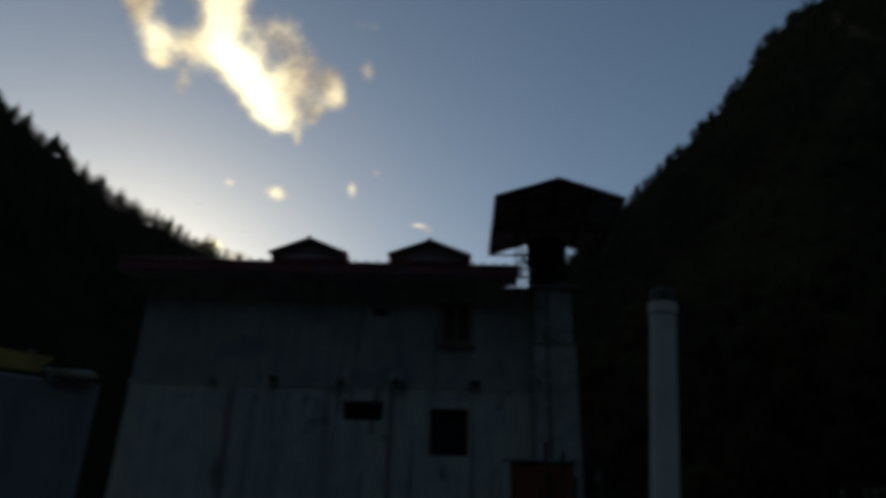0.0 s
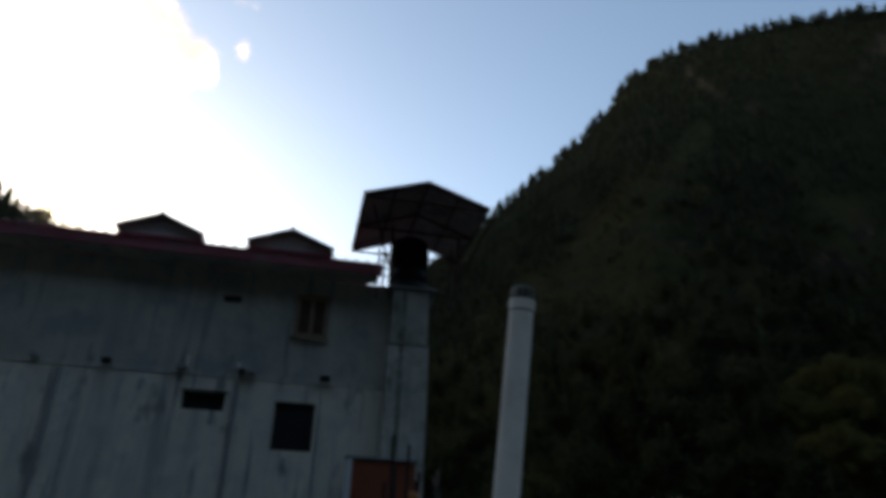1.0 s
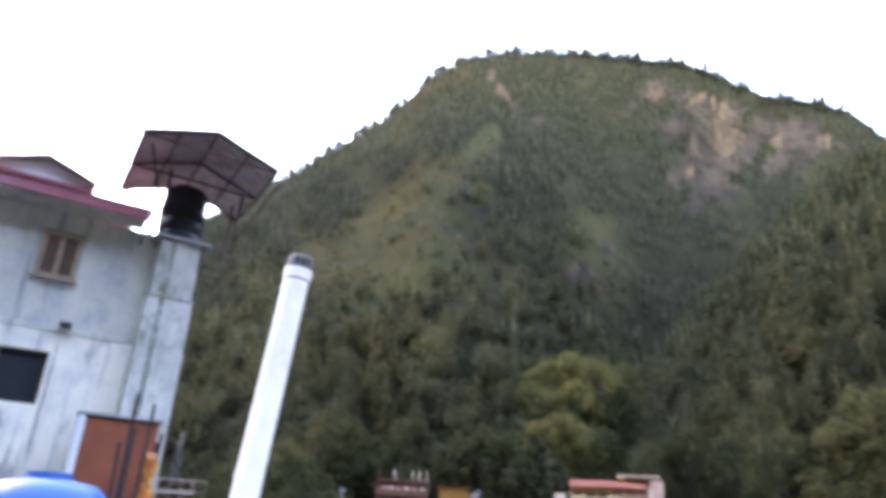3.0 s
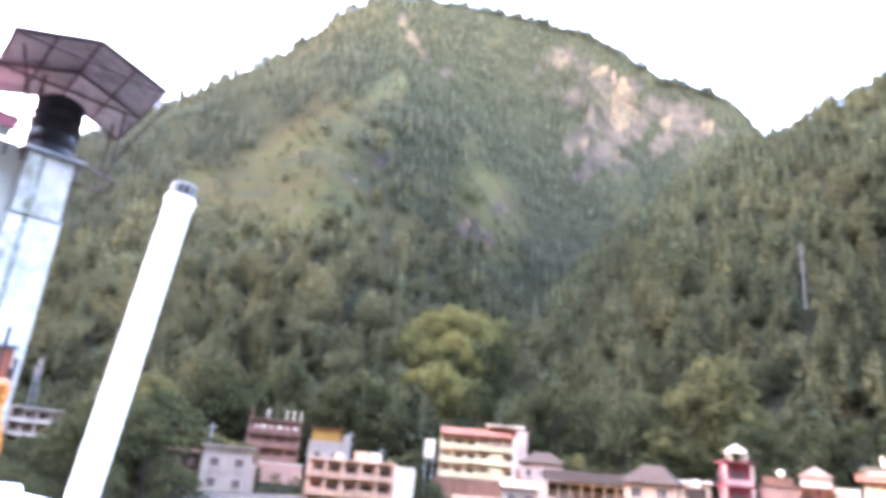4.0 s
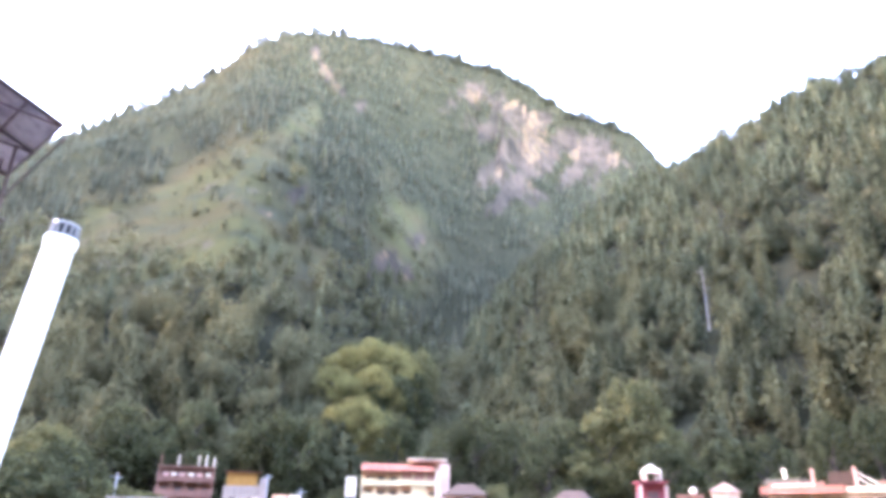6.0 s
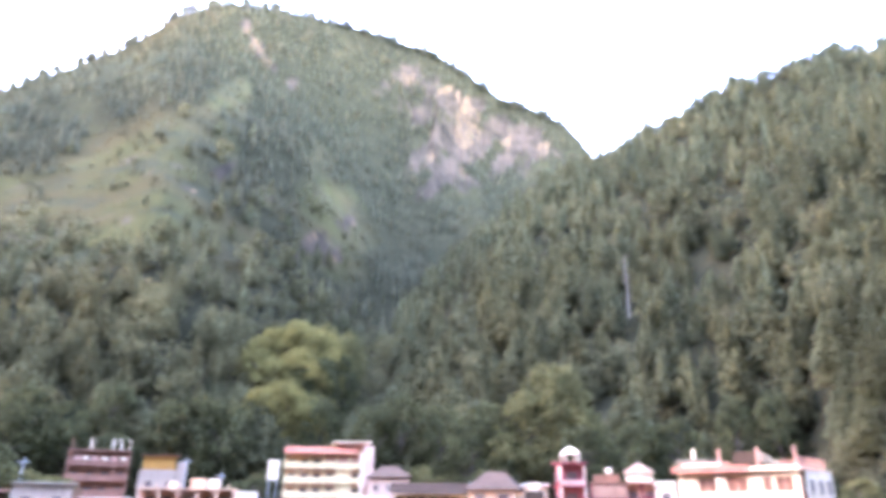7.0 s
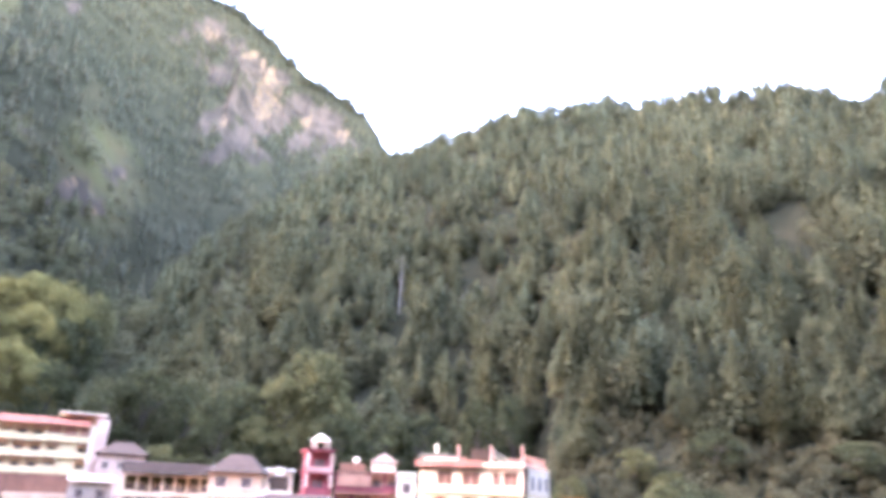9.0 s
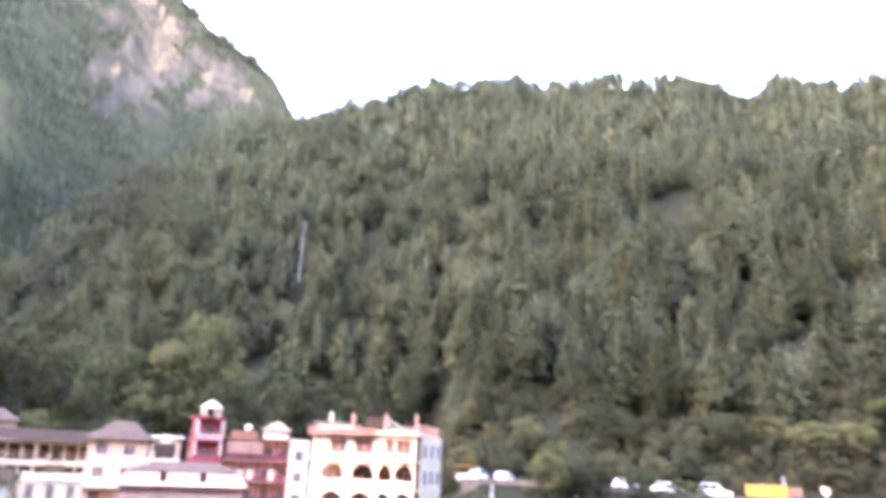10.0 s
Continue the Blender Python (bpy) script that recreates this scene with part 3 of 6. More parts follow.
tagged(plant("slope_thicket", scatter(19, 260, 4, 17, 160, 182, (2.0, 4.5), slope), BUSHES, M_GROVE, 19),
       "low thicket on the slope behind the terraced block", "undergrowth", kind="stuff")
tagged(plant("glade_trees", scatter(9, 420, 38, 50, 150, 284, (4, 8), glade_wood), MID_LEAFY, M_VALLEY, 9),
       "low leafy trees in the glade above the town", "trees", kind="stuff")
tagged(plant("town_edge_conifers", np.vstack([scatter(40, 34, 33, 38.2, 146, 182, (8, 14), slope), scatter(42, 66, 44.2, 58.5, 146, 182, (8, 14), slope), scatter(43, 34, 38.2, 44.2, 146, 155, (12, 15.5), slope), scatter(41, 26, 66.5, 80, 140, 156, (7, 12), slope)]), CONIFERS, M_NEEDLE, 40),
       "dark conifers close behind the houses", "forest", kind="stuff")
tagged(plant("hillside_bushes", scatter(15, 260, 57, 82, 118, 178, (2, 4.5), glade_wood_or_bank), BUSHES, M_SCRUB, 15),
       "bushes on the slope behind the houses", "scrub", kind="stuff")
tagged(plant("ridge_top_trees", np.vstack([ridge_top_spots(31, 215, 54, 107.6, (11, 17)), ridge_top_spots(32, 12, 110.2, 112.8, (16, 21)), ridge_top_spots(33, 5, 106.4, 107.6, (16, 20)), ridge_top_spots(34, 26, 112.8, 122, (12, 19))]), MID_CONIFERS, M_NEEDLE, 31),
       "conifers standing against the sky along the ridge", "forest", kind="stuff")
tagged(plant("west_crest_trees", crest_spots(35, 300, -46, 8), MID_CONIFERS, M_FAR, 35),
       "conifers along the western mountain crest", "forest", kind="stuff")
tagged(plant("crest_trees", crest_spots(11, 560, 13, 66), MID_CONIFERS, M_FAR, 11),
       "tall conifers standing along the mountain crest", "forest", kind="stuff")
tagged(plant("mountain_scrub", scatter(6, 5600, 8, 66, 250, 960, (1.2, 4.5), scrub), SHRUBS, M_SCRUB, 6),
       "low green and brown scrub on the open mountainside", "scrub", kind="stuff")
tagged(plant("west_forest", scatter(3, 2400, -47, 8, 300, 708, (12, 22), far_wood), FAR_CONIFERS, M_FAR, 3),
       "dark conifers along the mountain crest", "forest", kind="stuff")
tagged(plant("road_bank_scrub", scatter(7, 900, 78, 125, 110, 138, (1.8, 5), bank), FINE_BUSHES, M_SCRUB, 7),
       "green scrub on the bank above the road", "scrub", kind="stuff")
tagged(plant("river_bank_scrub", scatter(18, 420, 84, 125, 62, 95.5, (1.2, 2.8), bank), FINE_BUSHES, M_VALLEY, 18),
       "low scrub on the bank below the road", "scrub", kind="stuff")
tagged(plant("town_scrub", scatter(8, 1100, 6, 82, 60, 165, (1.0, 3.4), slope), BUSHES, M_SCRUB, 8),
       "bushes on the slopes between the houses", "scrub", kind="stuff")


# ------------------------------------------------------------------ paints and surfaces of the buildings
M_GREY = mat("grey_render", (0.56, 0.53, 0.43), 0.9, var=0.16, scale=1.6, fine=10, second=(0.40, 0.40, 0.365), streak=(0.42, 0.405, 0.36), moss=(0.30, 0.305, 0.275))
M_PALE = mat("stained_whitewash", (0.88, 0.81, 0.65), 0.9, var=0.07, scale=1.2, fine=10, second=(0.74, 0.68, 0.58), streak=(0.55, 0.52, 0.45), moss=(0.33, 0.33, 0.285))
M_TOWER = mat("mossy_concrete", (0.60, 0.56, 0.47), 0.95, var=0.18, scale=0.9, fine=9, second=(0.40, 0.40, 0.32), streak=(0.36, 0.36, 0.29), moss=(0.17, 0.17, 0.10))
M_MOSS = mat("damp_moss", (0.24, 0.245, 0.17), 0.95, var=0.35, scale=0.5, fine=6, second=(0.42, 0.43, 0.40))
M_COWL = mat("grey_plastic_cowl", (0.20, 0.185, 0.155), 0.5, var=0.1)
M_REDTIN = mat("red_roof_sheet", (0.37, 0.11, 0.12), 0.5, var=0.2, scale=1.5, fine=15, second=(0.32, 0.15, 0.15))
M_TINBELOW = mat("bare_sheet_underside", (0.46, 0.37, 0.345), 0.6, var=0.2, scale=1.0, fine=12, second=(0.26, 0.2, 0.2))
M_IRON = mat("dark_red_angle_iron", (0.09, 0.045, 0.04), 0.6, var=0.3, scale=0.5, fine=30)
M_GABLE = mat("weathered_gable_board", (0.74, 0.68, 0.65), 0.8, var=0.15, scale=0.8, fine=14)
M_DARK = mat("dark_void", (0.015, 0.016, 0.018), 0.5, var=0.2)
M_GLASS = mat("dark_window_glass", (0.03, 0.033, 0.038), 0.12, var=0.3, scale=2.0, spec=0.5, bump=0.0)
M_PANE = mat("dusty_window_pane", (0.085, 0.055, 0.046), 0.35, var=0.4, scale=1.5, spec=0.3, bump=0.0)
M_WOODY = mat("ochre_wood_frame", (0.30, 0.215, 0.14), 0.6, var=0.2, scale=0.5, fine=25)
M_SHUTTER = mat("brown_shutter", (0.10, 0.055, 0.03), 0.6, var=0.3, scale=0.4, fine=25)
M_PVC = mat("white_plastic_pipe", (0.84, 0.765, 0.645), 0.4, var=0.05, scale=0.5, fine=18, bump=0.03, second=(0.76, 0.69, 0.58))
M_TANK = mat("black_tank_plastic", (0.02, 0.02, 0.022), 0.45, var=0.2)
M_BLUE = mat("blue_tank_plastic", (0.014, 0.095, 0.29), 0.4, var=0.12, scale=0.6, fine=15, bump=0.03)
M_WTANK = mat("white_tank_plastic", (0.78, 0.77, 0.75), 0.45, var=0.06, scale=0.6, bump=0.03)
M_RUST = mat("rust_red_wall", (0.30, 0.085, 0.04), 0.85, var=0.2, scale=0.7, fine=15)
M_WHITE = mat("white_paint", (0.80, 0.79, 0.77), 0.8, var=0.06, scale=1.0, streak=(0.66, 0.65, 0.62))
M_REBAR = mat("dark_rebar", (0.05, 0.035, 0.03), 0.7, metal=0.3, var=0.3)
M_CLOTH = mat("orange_cloth", (0.40, 0.105, 0.014), 0.35, var=0.4, scale=0.10, fine=22, bump=0.4, second=(0.66, 0.34, 0.06), spec=0.5)
M_CONC = mat("raw_concrete", (0.36, 0.35, 0.33), 0.95, var=0.15, scale=1.2, fine=9, streak=(0.25, 0.25, 0.23))
M_BARK = mat("bark", (0.045, 0.034, 0.024), 0.95, var=0.3, scale=0.3, fine=8)
M_STEEL = mat("galvanised_steel", (0.42, 0.43, 0.44), 0.5, metal=0.6, var=0.1)



def share(name, me, parent, x=0.0, y=0.0, z=0.0, rz=0.0):
    """Another object on an existing mesh."""
    ob = new(name, me)
    ob.parent = parent
    ob.matrix_basis = pose(x, y, z, 0, 0, rz)
    return ob


def holed_wall(bm, x0, x1, y0, y1, z0, z1, holes):
    """A wall with openings right through it. holes: rows of x0, x1, z0, z1."""
    xs = sorted({x0, x1, *[h[0] for h in holes], *[h[1] for h in holes]})
    zs = sorted({z0, z1, *[h[2] for h in holes], *[h[3] for h in holes]})
    free = lambda i, k: not any(h[0] <= (xs[i] + xs[i + 1]) / 2 <= h[1] and h[2] <= (zs[k] + zs[k + 1]) / 2 <= h[3] for h in holes)
    grid = {}

    def v(x, y, z):
        if (x, y, z) not in grid:
            grid[x, y, z] = bm.verts.new((x, y, z))
        return grid[x, y, z]

    for i in range(len(xs) - 1):
        for k in range(len(zs) - 1):
            if not free(i, k):
                continue
            a, b, c, d = xs[i], xs[i + 1], zs[k], zs[k + 1]
            bm.faces.new((v(a, y0, c), v(b, y0, c), v(b, y0, d), v(a, y0, d)))
            bm.faces.new((v(a, y1, c), v(a, y1, d), v(b, y1, d), v(b, y1, c)))
            edge = lambda ii, kk: not (0 <= ii < len(xs) - 1 and 0 <= kk < len(zs) - 1 and free(ii, kk))
            if edge(i - 1, k):
                bm.faces.new((v(a, y0, c), v(a, y0, d), v(a, y1, d), v(a, y1, c)))
            if edge(i + 1, k):
                bm.faces.new((v(b, y0, c), v(b, y1, c), v(b, y1, d), v(b, y0, d)))
            if edge(i, k - 1):
                bm.faces.new((v(a, y0, c), v(a, y1, c), v(b, y1, c), v(b, y0, c)))
            if edge(i, k + 1):
                bm.faces.new((v(a, y0, d), v(b, y0, d), v(b, y1, d), v(a, y1, d)))


def frame_ring(bm, x0, x1, y0, y1, z0, z1, t, mullion=0.0):
    """A window frame in one piece, with an upright in the middle if mullion is its width."""
    m = (x0 + x1) / 2
    holes = [(x0 + t, m - mullion / 2, z0 + t, z1 - t), (m + mullion / 2, x1 - t, z0 + t, z1 - t)] if mullion else [(x0 + t, x1 - t, z0 + t, z1 - t)]
    holed_wall(bm, x0, x1, y0, y1, z0, z1, holes)


# ------------------------------------------------------------------ the grey block across the yard
FY = 19.0
block = thing("apartment_block", "grey rendered block with stained whitewash below and a red roof", "building")
OPEN = (-0.70, 0.36, 14.36, 15.62)
SLOT = (-3.10, -2.02, 15.25, 15.74)
WIN = (-0.44, 0.40, 17.50, 18.66)
VENT = (-2.50, -2.02, 18.28, 18.50)
bm = bmesh.new()
holed_wall(bm, -9.2, 3.3, FY, FY + 0.25, 16.22, 19.25, [WIN, VENT])
part("upper_wall", bm, M_GREY, block, "grey cement render, blotched")
bm = bmesh.new()
holed_wall(bm, -9.2, 3.3, FY - 0.03, FY + 0.25, -3.0, 16.20, [OPEN, SLOT])
part("lower_wall", bm, M_PALE, block, "whitewash with long dark rain streaks")
bm = boxm(-9.2, -8.95, FY + 0.26, 30, -3, 19.25)
box(bm, 3.05, 3.3, FY + 0.26, 30, -3, 19.25)
box(bm, -9.2, 3.3, 30.0, 30.25, -3, 19.25)
box(bm, -8.9, 3.0, FY + 0.27, 29.9, 16.1, 16.2)
box(bm, -8.9, 3.0, FY + 1.6, FY + 1.7, -3, 16.05)
box(bm, -8.9, 3.0, FY + 1.6, FY + 1.7, 16.25, 19.2)
part("rear_wall", bm, M_GREY, block)
bm = bmesh.new()
box(bm, -9.25, 2.2, FY - 0.05, FY - 0.035, 16.12, 16.26, 0.004)
part("string_course", bm, M_GREY, block)
for k, x in enumerate((-6.9, -5.2, -3.35, -1.75, -1.55, 0.4)):
    box_w = 0.16 + 0.05 * (k % 3)
    bm = boxm(x, x + box_w, FY - 0.34, FY - 0.09, 16.24, 16.36, 0.015)
    part("beam_stub", bm, M_DARK if k % 2 else M_CONC, block)
for x, y1 in ((-3.12, 0.30), (-1.80, 0.22)):
    bm = bmesh.new()
    tube(bm, (x, FY - 0.15, 16.34), (x, FY - 0.15, 16.34 + y1), 0.045, n=10)
    part("standpipe", bm, M_PVC, block, "short white plastic pipe end")
for x, zt in ((-1.75, 16.05), (-6.2, 16.05)):
    bm = bmesh.new()
    tube(bm, (x, FY - 0.1, zt), (x - 0.03, FY - 0.1, 8.0), 0.055, n=10)
    part("drain_pipe", bm, M_CONC, block, "thin grey rain pipe")
# lower opening: frame and dark leaf
win = part("window", boxm(OPEN[0], OPEN[1], FY + 0.13, FY + 0.15, OPEN[2], OPEN[3]), M_GLASS, block, "large dark unlit window")
bm = bmesh.new()
frame_ring(bm, OPEN[0], OPEN[1], FY + 0.06, FY + 0.12, OPEN[2], OPEN[3], 0.045)
part("frame", bm, M_SHUTTER, win)
# slot window with lintel and louvres
win = part("window", boxm(SLOT[0], SLOT[1], FY + 0.15, FY + 0.17, SLOT[2], SLOT[3]), M_DARK, block, "narrow dark slot window")
bm = boxm(SLOT[0] - 0.06, SLOT[1] + 0.06, FY - 0.10, FY - 0.035, SLOT[3] + 0.01, SLOT[3] + 0.06, 0.01)
part("lintel", bm, M_GREY, win)
for k in range(4):
    bm = boxm(SLOT[0] + 0.27 * k + 0.02, SLOT[0] + 0.27 * k + 0.05, FY + 0.05, FY + 0.1, SLOT[2], SLOT[3])
    part("bar", bm, M_REBAR, win)
# upper wooden window with two shutters
bm = bmesh.new()
frame_ring(bm, WIN[0] - 0.06, WIN[1] + 0.06, FY - 0.06, FY + 0.08, WIN[2] - 0.06, WIN[3] + 0.06, 0.13, 0.11)
win = part("window", bm, M_WOODY, block, "ochre wooden window with two brown shutters")
part("sill", boxm(WIN[0] - 0.12, WIN[1] + 0.12, FY - 0.12, FY - 0.062, WIN[2] - 0.12, WIN[2] - 0.06, 0.01), M_WOODY, win)
for a, b in ((WIN[0] + 0.07, -0.077), (0.037, WIN[1] - 0.07)):
    bm = boxm(a, b, FY + 0.02, FY + 0.05, WIN[2] + 0.07, WIN[3] - 0.07)
    box(bm, a + 0.05, b - 0.05, FY + 0.005, FY + 0.018, WIN[2] + 0.14, WIN[3] - 0.14, 0.004)
    part("shutter", bm, M_SHUTTER, win)
bm = boxm(VENT[0], VENT[1], FY + 0.1, FY + 0.12, VENT[2], VENT[3])
vent = part("vent", bm, M_DARK, block)
for k in range(3):
    part("slat", boxm(VENT[0], VENT[1], FY + 0.03, FY + 0.08, VENT[2] + 0.03 + 0.07 * k, VENT[2] + 0.05 + 0.07 * k), M_IRON, vent)
# the red sheet roof: soffit, fascia, sloping sheet with ribs
bm = boxm(-9.9, 1.75, 18.32, 18.98, 19.27, 19.33)
part("soffit", bm, M_GREY, block)
bm = boxm(-9.95, 1.8, 18.24, 18.30, 19.30, 19.62, 0.01)
part("fascia", bm, M_REDTIN, block, "faded red sheet-metal fascia")
bm = bmesh.new()
vs = [bm.verts.new(p) for p in ((-9.95, 18.2, 19.63), (1.8, 18.2, 19.63), (1.8, 25, 21.3), (-9.95, 25, 21.3), (-9.95, 31, 19.8), (1.8, 31, 19.8))]
bm.faces.new(vs[:4]), bm.faces.new((vs[3], vs[2], vs[5], vs[4]))
bmesh.ops.solidify(bm, geom=bm.faces[:], thickness=0.05)
roof = part("roof", bm, M_REDTIN, block, "red corrugated sheet roof")
rib = None
for k in range(38):
    x = -9.8 + k * 0.31
    if rib is None:
        bm = bmesh.new()
        tube(bm, (0, 18.15, 19.66), (0, 25, 21.34), 0.03, n=6)
        rib = part("rib", bm, M_REDTIN, roof)
        rib.matrix_basis = pose(x, 0, 0)
    else:
        share("rib", rib.data, roof, x)


def dormer(x, w):
    """A small gabled dormer on the eave: board front, red skirt, sheet roof with an overhang."""
    d = part("dormer", boxm(x - w / 2, x + w / 2, 18.62, 21.0, 19.66, 20.03), M_GABLE, block, "small gabled roof dormer")
    bm = bmesh.new()
    prism(bm, [(x - w / 2, 20.035), (x + w / 2, 20.035), (x, 20.38)], 18.62, 21.4)
    part("gable", bm, M_GABLE, d, "weathered pale gable board")
    bm = boxm(x - w / 2 - 0.03, x + w / 2 + 0.03, 18.5, 18.6, 19.64, 19.86, 0.01)
    part("skirt", bm, M_REDTIN, d)
    for s in (-1, 1):
        bm = bmesh.new()
        e = x + s * (w / 2 + 0.14)
        q = [(e, 19.97), (x, 20.44), (x, 20.49), (e, 20.02)]
        prism(bm, q if s < 0 else q[::-1], 18.36, 21.5)
        part("roof_sheet", bm, M_TINBELOW, d)
    bm = bmesh.new()
    tube(bm, (x, 18.34, 20.48), (x, 21.5, 20.48), 0.05, n=8)
    part("ridge_cap", bm, M_REDTIN, d)


dormer(-4.45, 2.05)
dormer(-0.85, 2.18)

# tank tower and its canopy
tower = thing("tank_tower", "mossy concrete tower carrying a tank platform beside the grey block", "tower")
bm = boxm(2.15, 3.32, 18.45, 20.6, -3.0, 17.38, 0.02)
part("lower_shaft", bm, M_TOWER, tower)
bm = boxm(2.2, 3.27, 18.5, 20.6, 17.39, 19.02, 0.02)
part("upper_shaft", bm, M_TOWER, tower)
bm = boxm(2.02, 3.5, 18.4, 20.7, 19.03, 19.12, 0.01)
part("slab", bm, M_CONC, tower)
part("mossy_joint", boxm(2.46, 2.60, 18.435, 18.448, 8.0, 17.36), M_MOSS, tower, "dark mossy vertical joint")
part("mossy_joint", boxm(2.50, 2.62, 18.485, 18.498, 17.42, 18.98), M_MOSS, tower, "dark mossy vertical joint")
part("mossy_ledge", boxm(2.12, 3.35, 18.42, 18.52, 17.36, 17.41, 0.01), M_MOSS, tower, "mossy ledge")
bm = bmesh.new()
tube(bm, (3.5, 18.6, 19.06), (4.35, 18.9, 19.02), 0.03, n=6)
tube(bm, (3.5, 20.0, 19.06), (4.35, 20.0, 19.02), 0.03, n=6)
tube(bm, (4.35, 18.8, 19.02), (4.35, 20.1, 19.02), 0.03, n=6)
part("bracket", bm, M_IRON, tower, "light iron bracket")
for z in (19.4, 19.64, 19.88, 20.12):
    bm = bmesh.new()
    tube(bm, (1.72, 18.55, z), (2.1, 18.55, z), 0.022, n=6)
    part("rung", bm, M_IRON, tower)
for x in (1.72, 2.1):
    bm = bmesh.new()
    tube(bm, (x, 18.55, 18.7), (x, 18.55, 20.75), 0.03, n=6)
    part("ladder_rail", bm, M_IRON, tower)

canopy = thing("tank_canopy", "gabled sheet-metal canopy on iron posts over a water tank", "canopy")
CX0, CX1, CY0, CY1, CZ, CA = 0.98, 4.62, 16.73, 20.75, 21.07, 21.68
cm = (CX0 + CX1) / 2
for s in (-1, 1):
    e = CX0 if s < 0 else CX1
    bm = bmesh.new()
    q = [(e, CZ), (cm, CA), (cm, CA + 0.05), (e, CZ + 0.05)]
    prism(bm, q if s < 0 else q[::-1], CY0, CY1)
    sheet = part("roof_sheet", bm, M_TINBELOW, canopy, "brownish sheet metal seen from below")
    for k in range(13):
        f = (k + 0.5) / 13
        x, z = e + (cm - e) * f, CZ + (CA - CZ) * f + 0.05
        bm = bmesh.new()
        tube(bm, (x, CY0, z), (x, CY1, z), 0.025, n=5)
        part("rib", bm, M_REDTIN, sheet)
for y in (CY0 + 0.06, (CY0 + CY1) / 2, CY1 - 0.06):
    for s in (-1, 1):
        e = CX0 + 0.05 if s < 0 else CX1 - 0.05
        bm = bmesh.new()
        tube(bm, (e, y, CZ - 0.04), (cm, y, CA - 0.04), 0.04, n=4)
        part("rafter", bm, M_IRON, canopy)
    bm = bmesh.new()
    tube(bm, (CX0 + 0.05, y, CZ - 0.05), (CX1 - 0.05, y, CZ - 0.05), 0.035, n=4)
    part("tie_beam", bm, M_IRON, canopy)
for x, z in ((CX0 + 0.06, CZ), (cm, CA), (CX1 - 0.06, CZ), ((CX0 + cm) / 2, (CZ + CA) / 2), ((CX1 + cm) / 2, (CZ + CA) / 2)):
    bm = bmesh.new()
    tube(bm, (x, CY0, z - 0.05), (x, CY1, z - 0.05), 0.035, n=4)
    part("purlin", bm, M_IRON, canopy)

for x, y, z in ((2.08, 18.7, 19.12), (4.2, 18.95, 19.03), (2.08, 20.5, 19.12), (4.2, 20.05, 19.03)):
    b2 = bmesh.new()
    tube(b2, (x, y, z), (x, y, CZ + 0.1), 0.04, n=6)
    part("post", b2, M_IRON, canopy)

bm = bmesh.new()
tube(bm, (4.2, 18.95, 19.6), (4.75, 17.0, 20.9), 0.03, n=5)
part("brace", bm, M_IRON, canopy)
bm = bmesh.new()
tube(bm, (2.08, 18.7, 19.7), (1.3, 17.0, 20.9), 0.03, n=5)
part("brace", bm, M_IRON, canopy)


def water_tank(name, label, x, y, z, rad, h, material, ribs=4):
    """A moulded plastic tank: ribbed drum, domed shoulder, lid."""
    t = thing(name, label, "water tank")
    bm = bmesh.new()
    prof = [(rad * 0.96, 0.0)]
    for k in range(ribs):
        a, b = h * 0.82 * k / ribs, h * 0.82 * (k + 1) / ribs
        prof += [(rad, a + 0.02 * h), (rad, b - 0.05 * h), (rad * 0.965, b - 0.03 * h), (rad * 0.965, b)]
    prof += [(rad, h * 0.84), (rad * 0.93, h * 0.90), (rad * 0.7, h * 0.955), (rad * 0.34, h * 0.975)]
    n = 32
    rings = [[bm.verts.new((x + q * math.cos(2 * math.pi * i / n), y + q * math.sin(2 * math.pi * i / n), z + zz)) for i in range(n)] for q, zz in prof]
    for a, b in zip(rings, rings[1:]):
        for i in range(n):
            bm.faces.new((a[i], a[(i + 1) % n], b[(i + 1) % n], b[i]))
    bm.faces.new(rings[0][::-1]), bm.faces.new(rings[-1])
    part("drum", bm, material, t, smooth=True)
    bm = bmesh.new()
    tube(bm, (x, y, z + h * 0.97), (x, y, z + h), rad * 0.34, rad * 0.31, n=24)
    part("lid", bm, material, t)
    return t


water_tank("water_tank", "black plastic water tank on a concrete tower under a canopy", 2.74, 19.35, 19.12, 0.60, 1.92, M_TANK)

# rust-red lean-to in front of the tower
leanto = thing("lean_to", "rust-red lean-to with a white corner post against the grey block", "shed")
part("wall", boxm(1.42, 3.02, 18.0, 18.4, -3, 14.12, 0.01), M_RUST, leanto)
part("corner_post", boxm(1.27, 1.41, 17.95, 18.4, -3, 14.15, 0.01), M_WHITE, leanto)
part("coping", boxm(1.24, 3.1, 17.93, 18.42, 14.16, 14.22, 0.01), M_CONC, leanto)

# shed roof of yellowed sheets by the block
sx, sy = at(-33.2, 16.0)
shed = thing("sheet_canopy", "yellowed translucent sheet canopy on a frame", "canopy", pose(sx, sy, 0, 0, 0, 30))
M_YELLOW = mat("yellowed_sheet", (0.52, 0.46, 0.24), 0.5, var=0.15, scale=0.6)
bm = bmesh.new()
vs = [bm.verts.new(p) for p in ((-0.9, 0, 15.12), (0.35, 0, 15.14), (0.55, -0.35, 15.42), (-0.6, -0.35, 15.46))]
bm.faces.new(vs)
bmesh.ops.solidify(bm, geom=bm.faces[:], thickness=0.02)
part("sheet", bm, M_YELLOW, shed)
bm = bmesh.new()
tube(bm, (0.1, -0.38, 15.5), (0.55, -0.02, 15.05), 0.025, n=6)
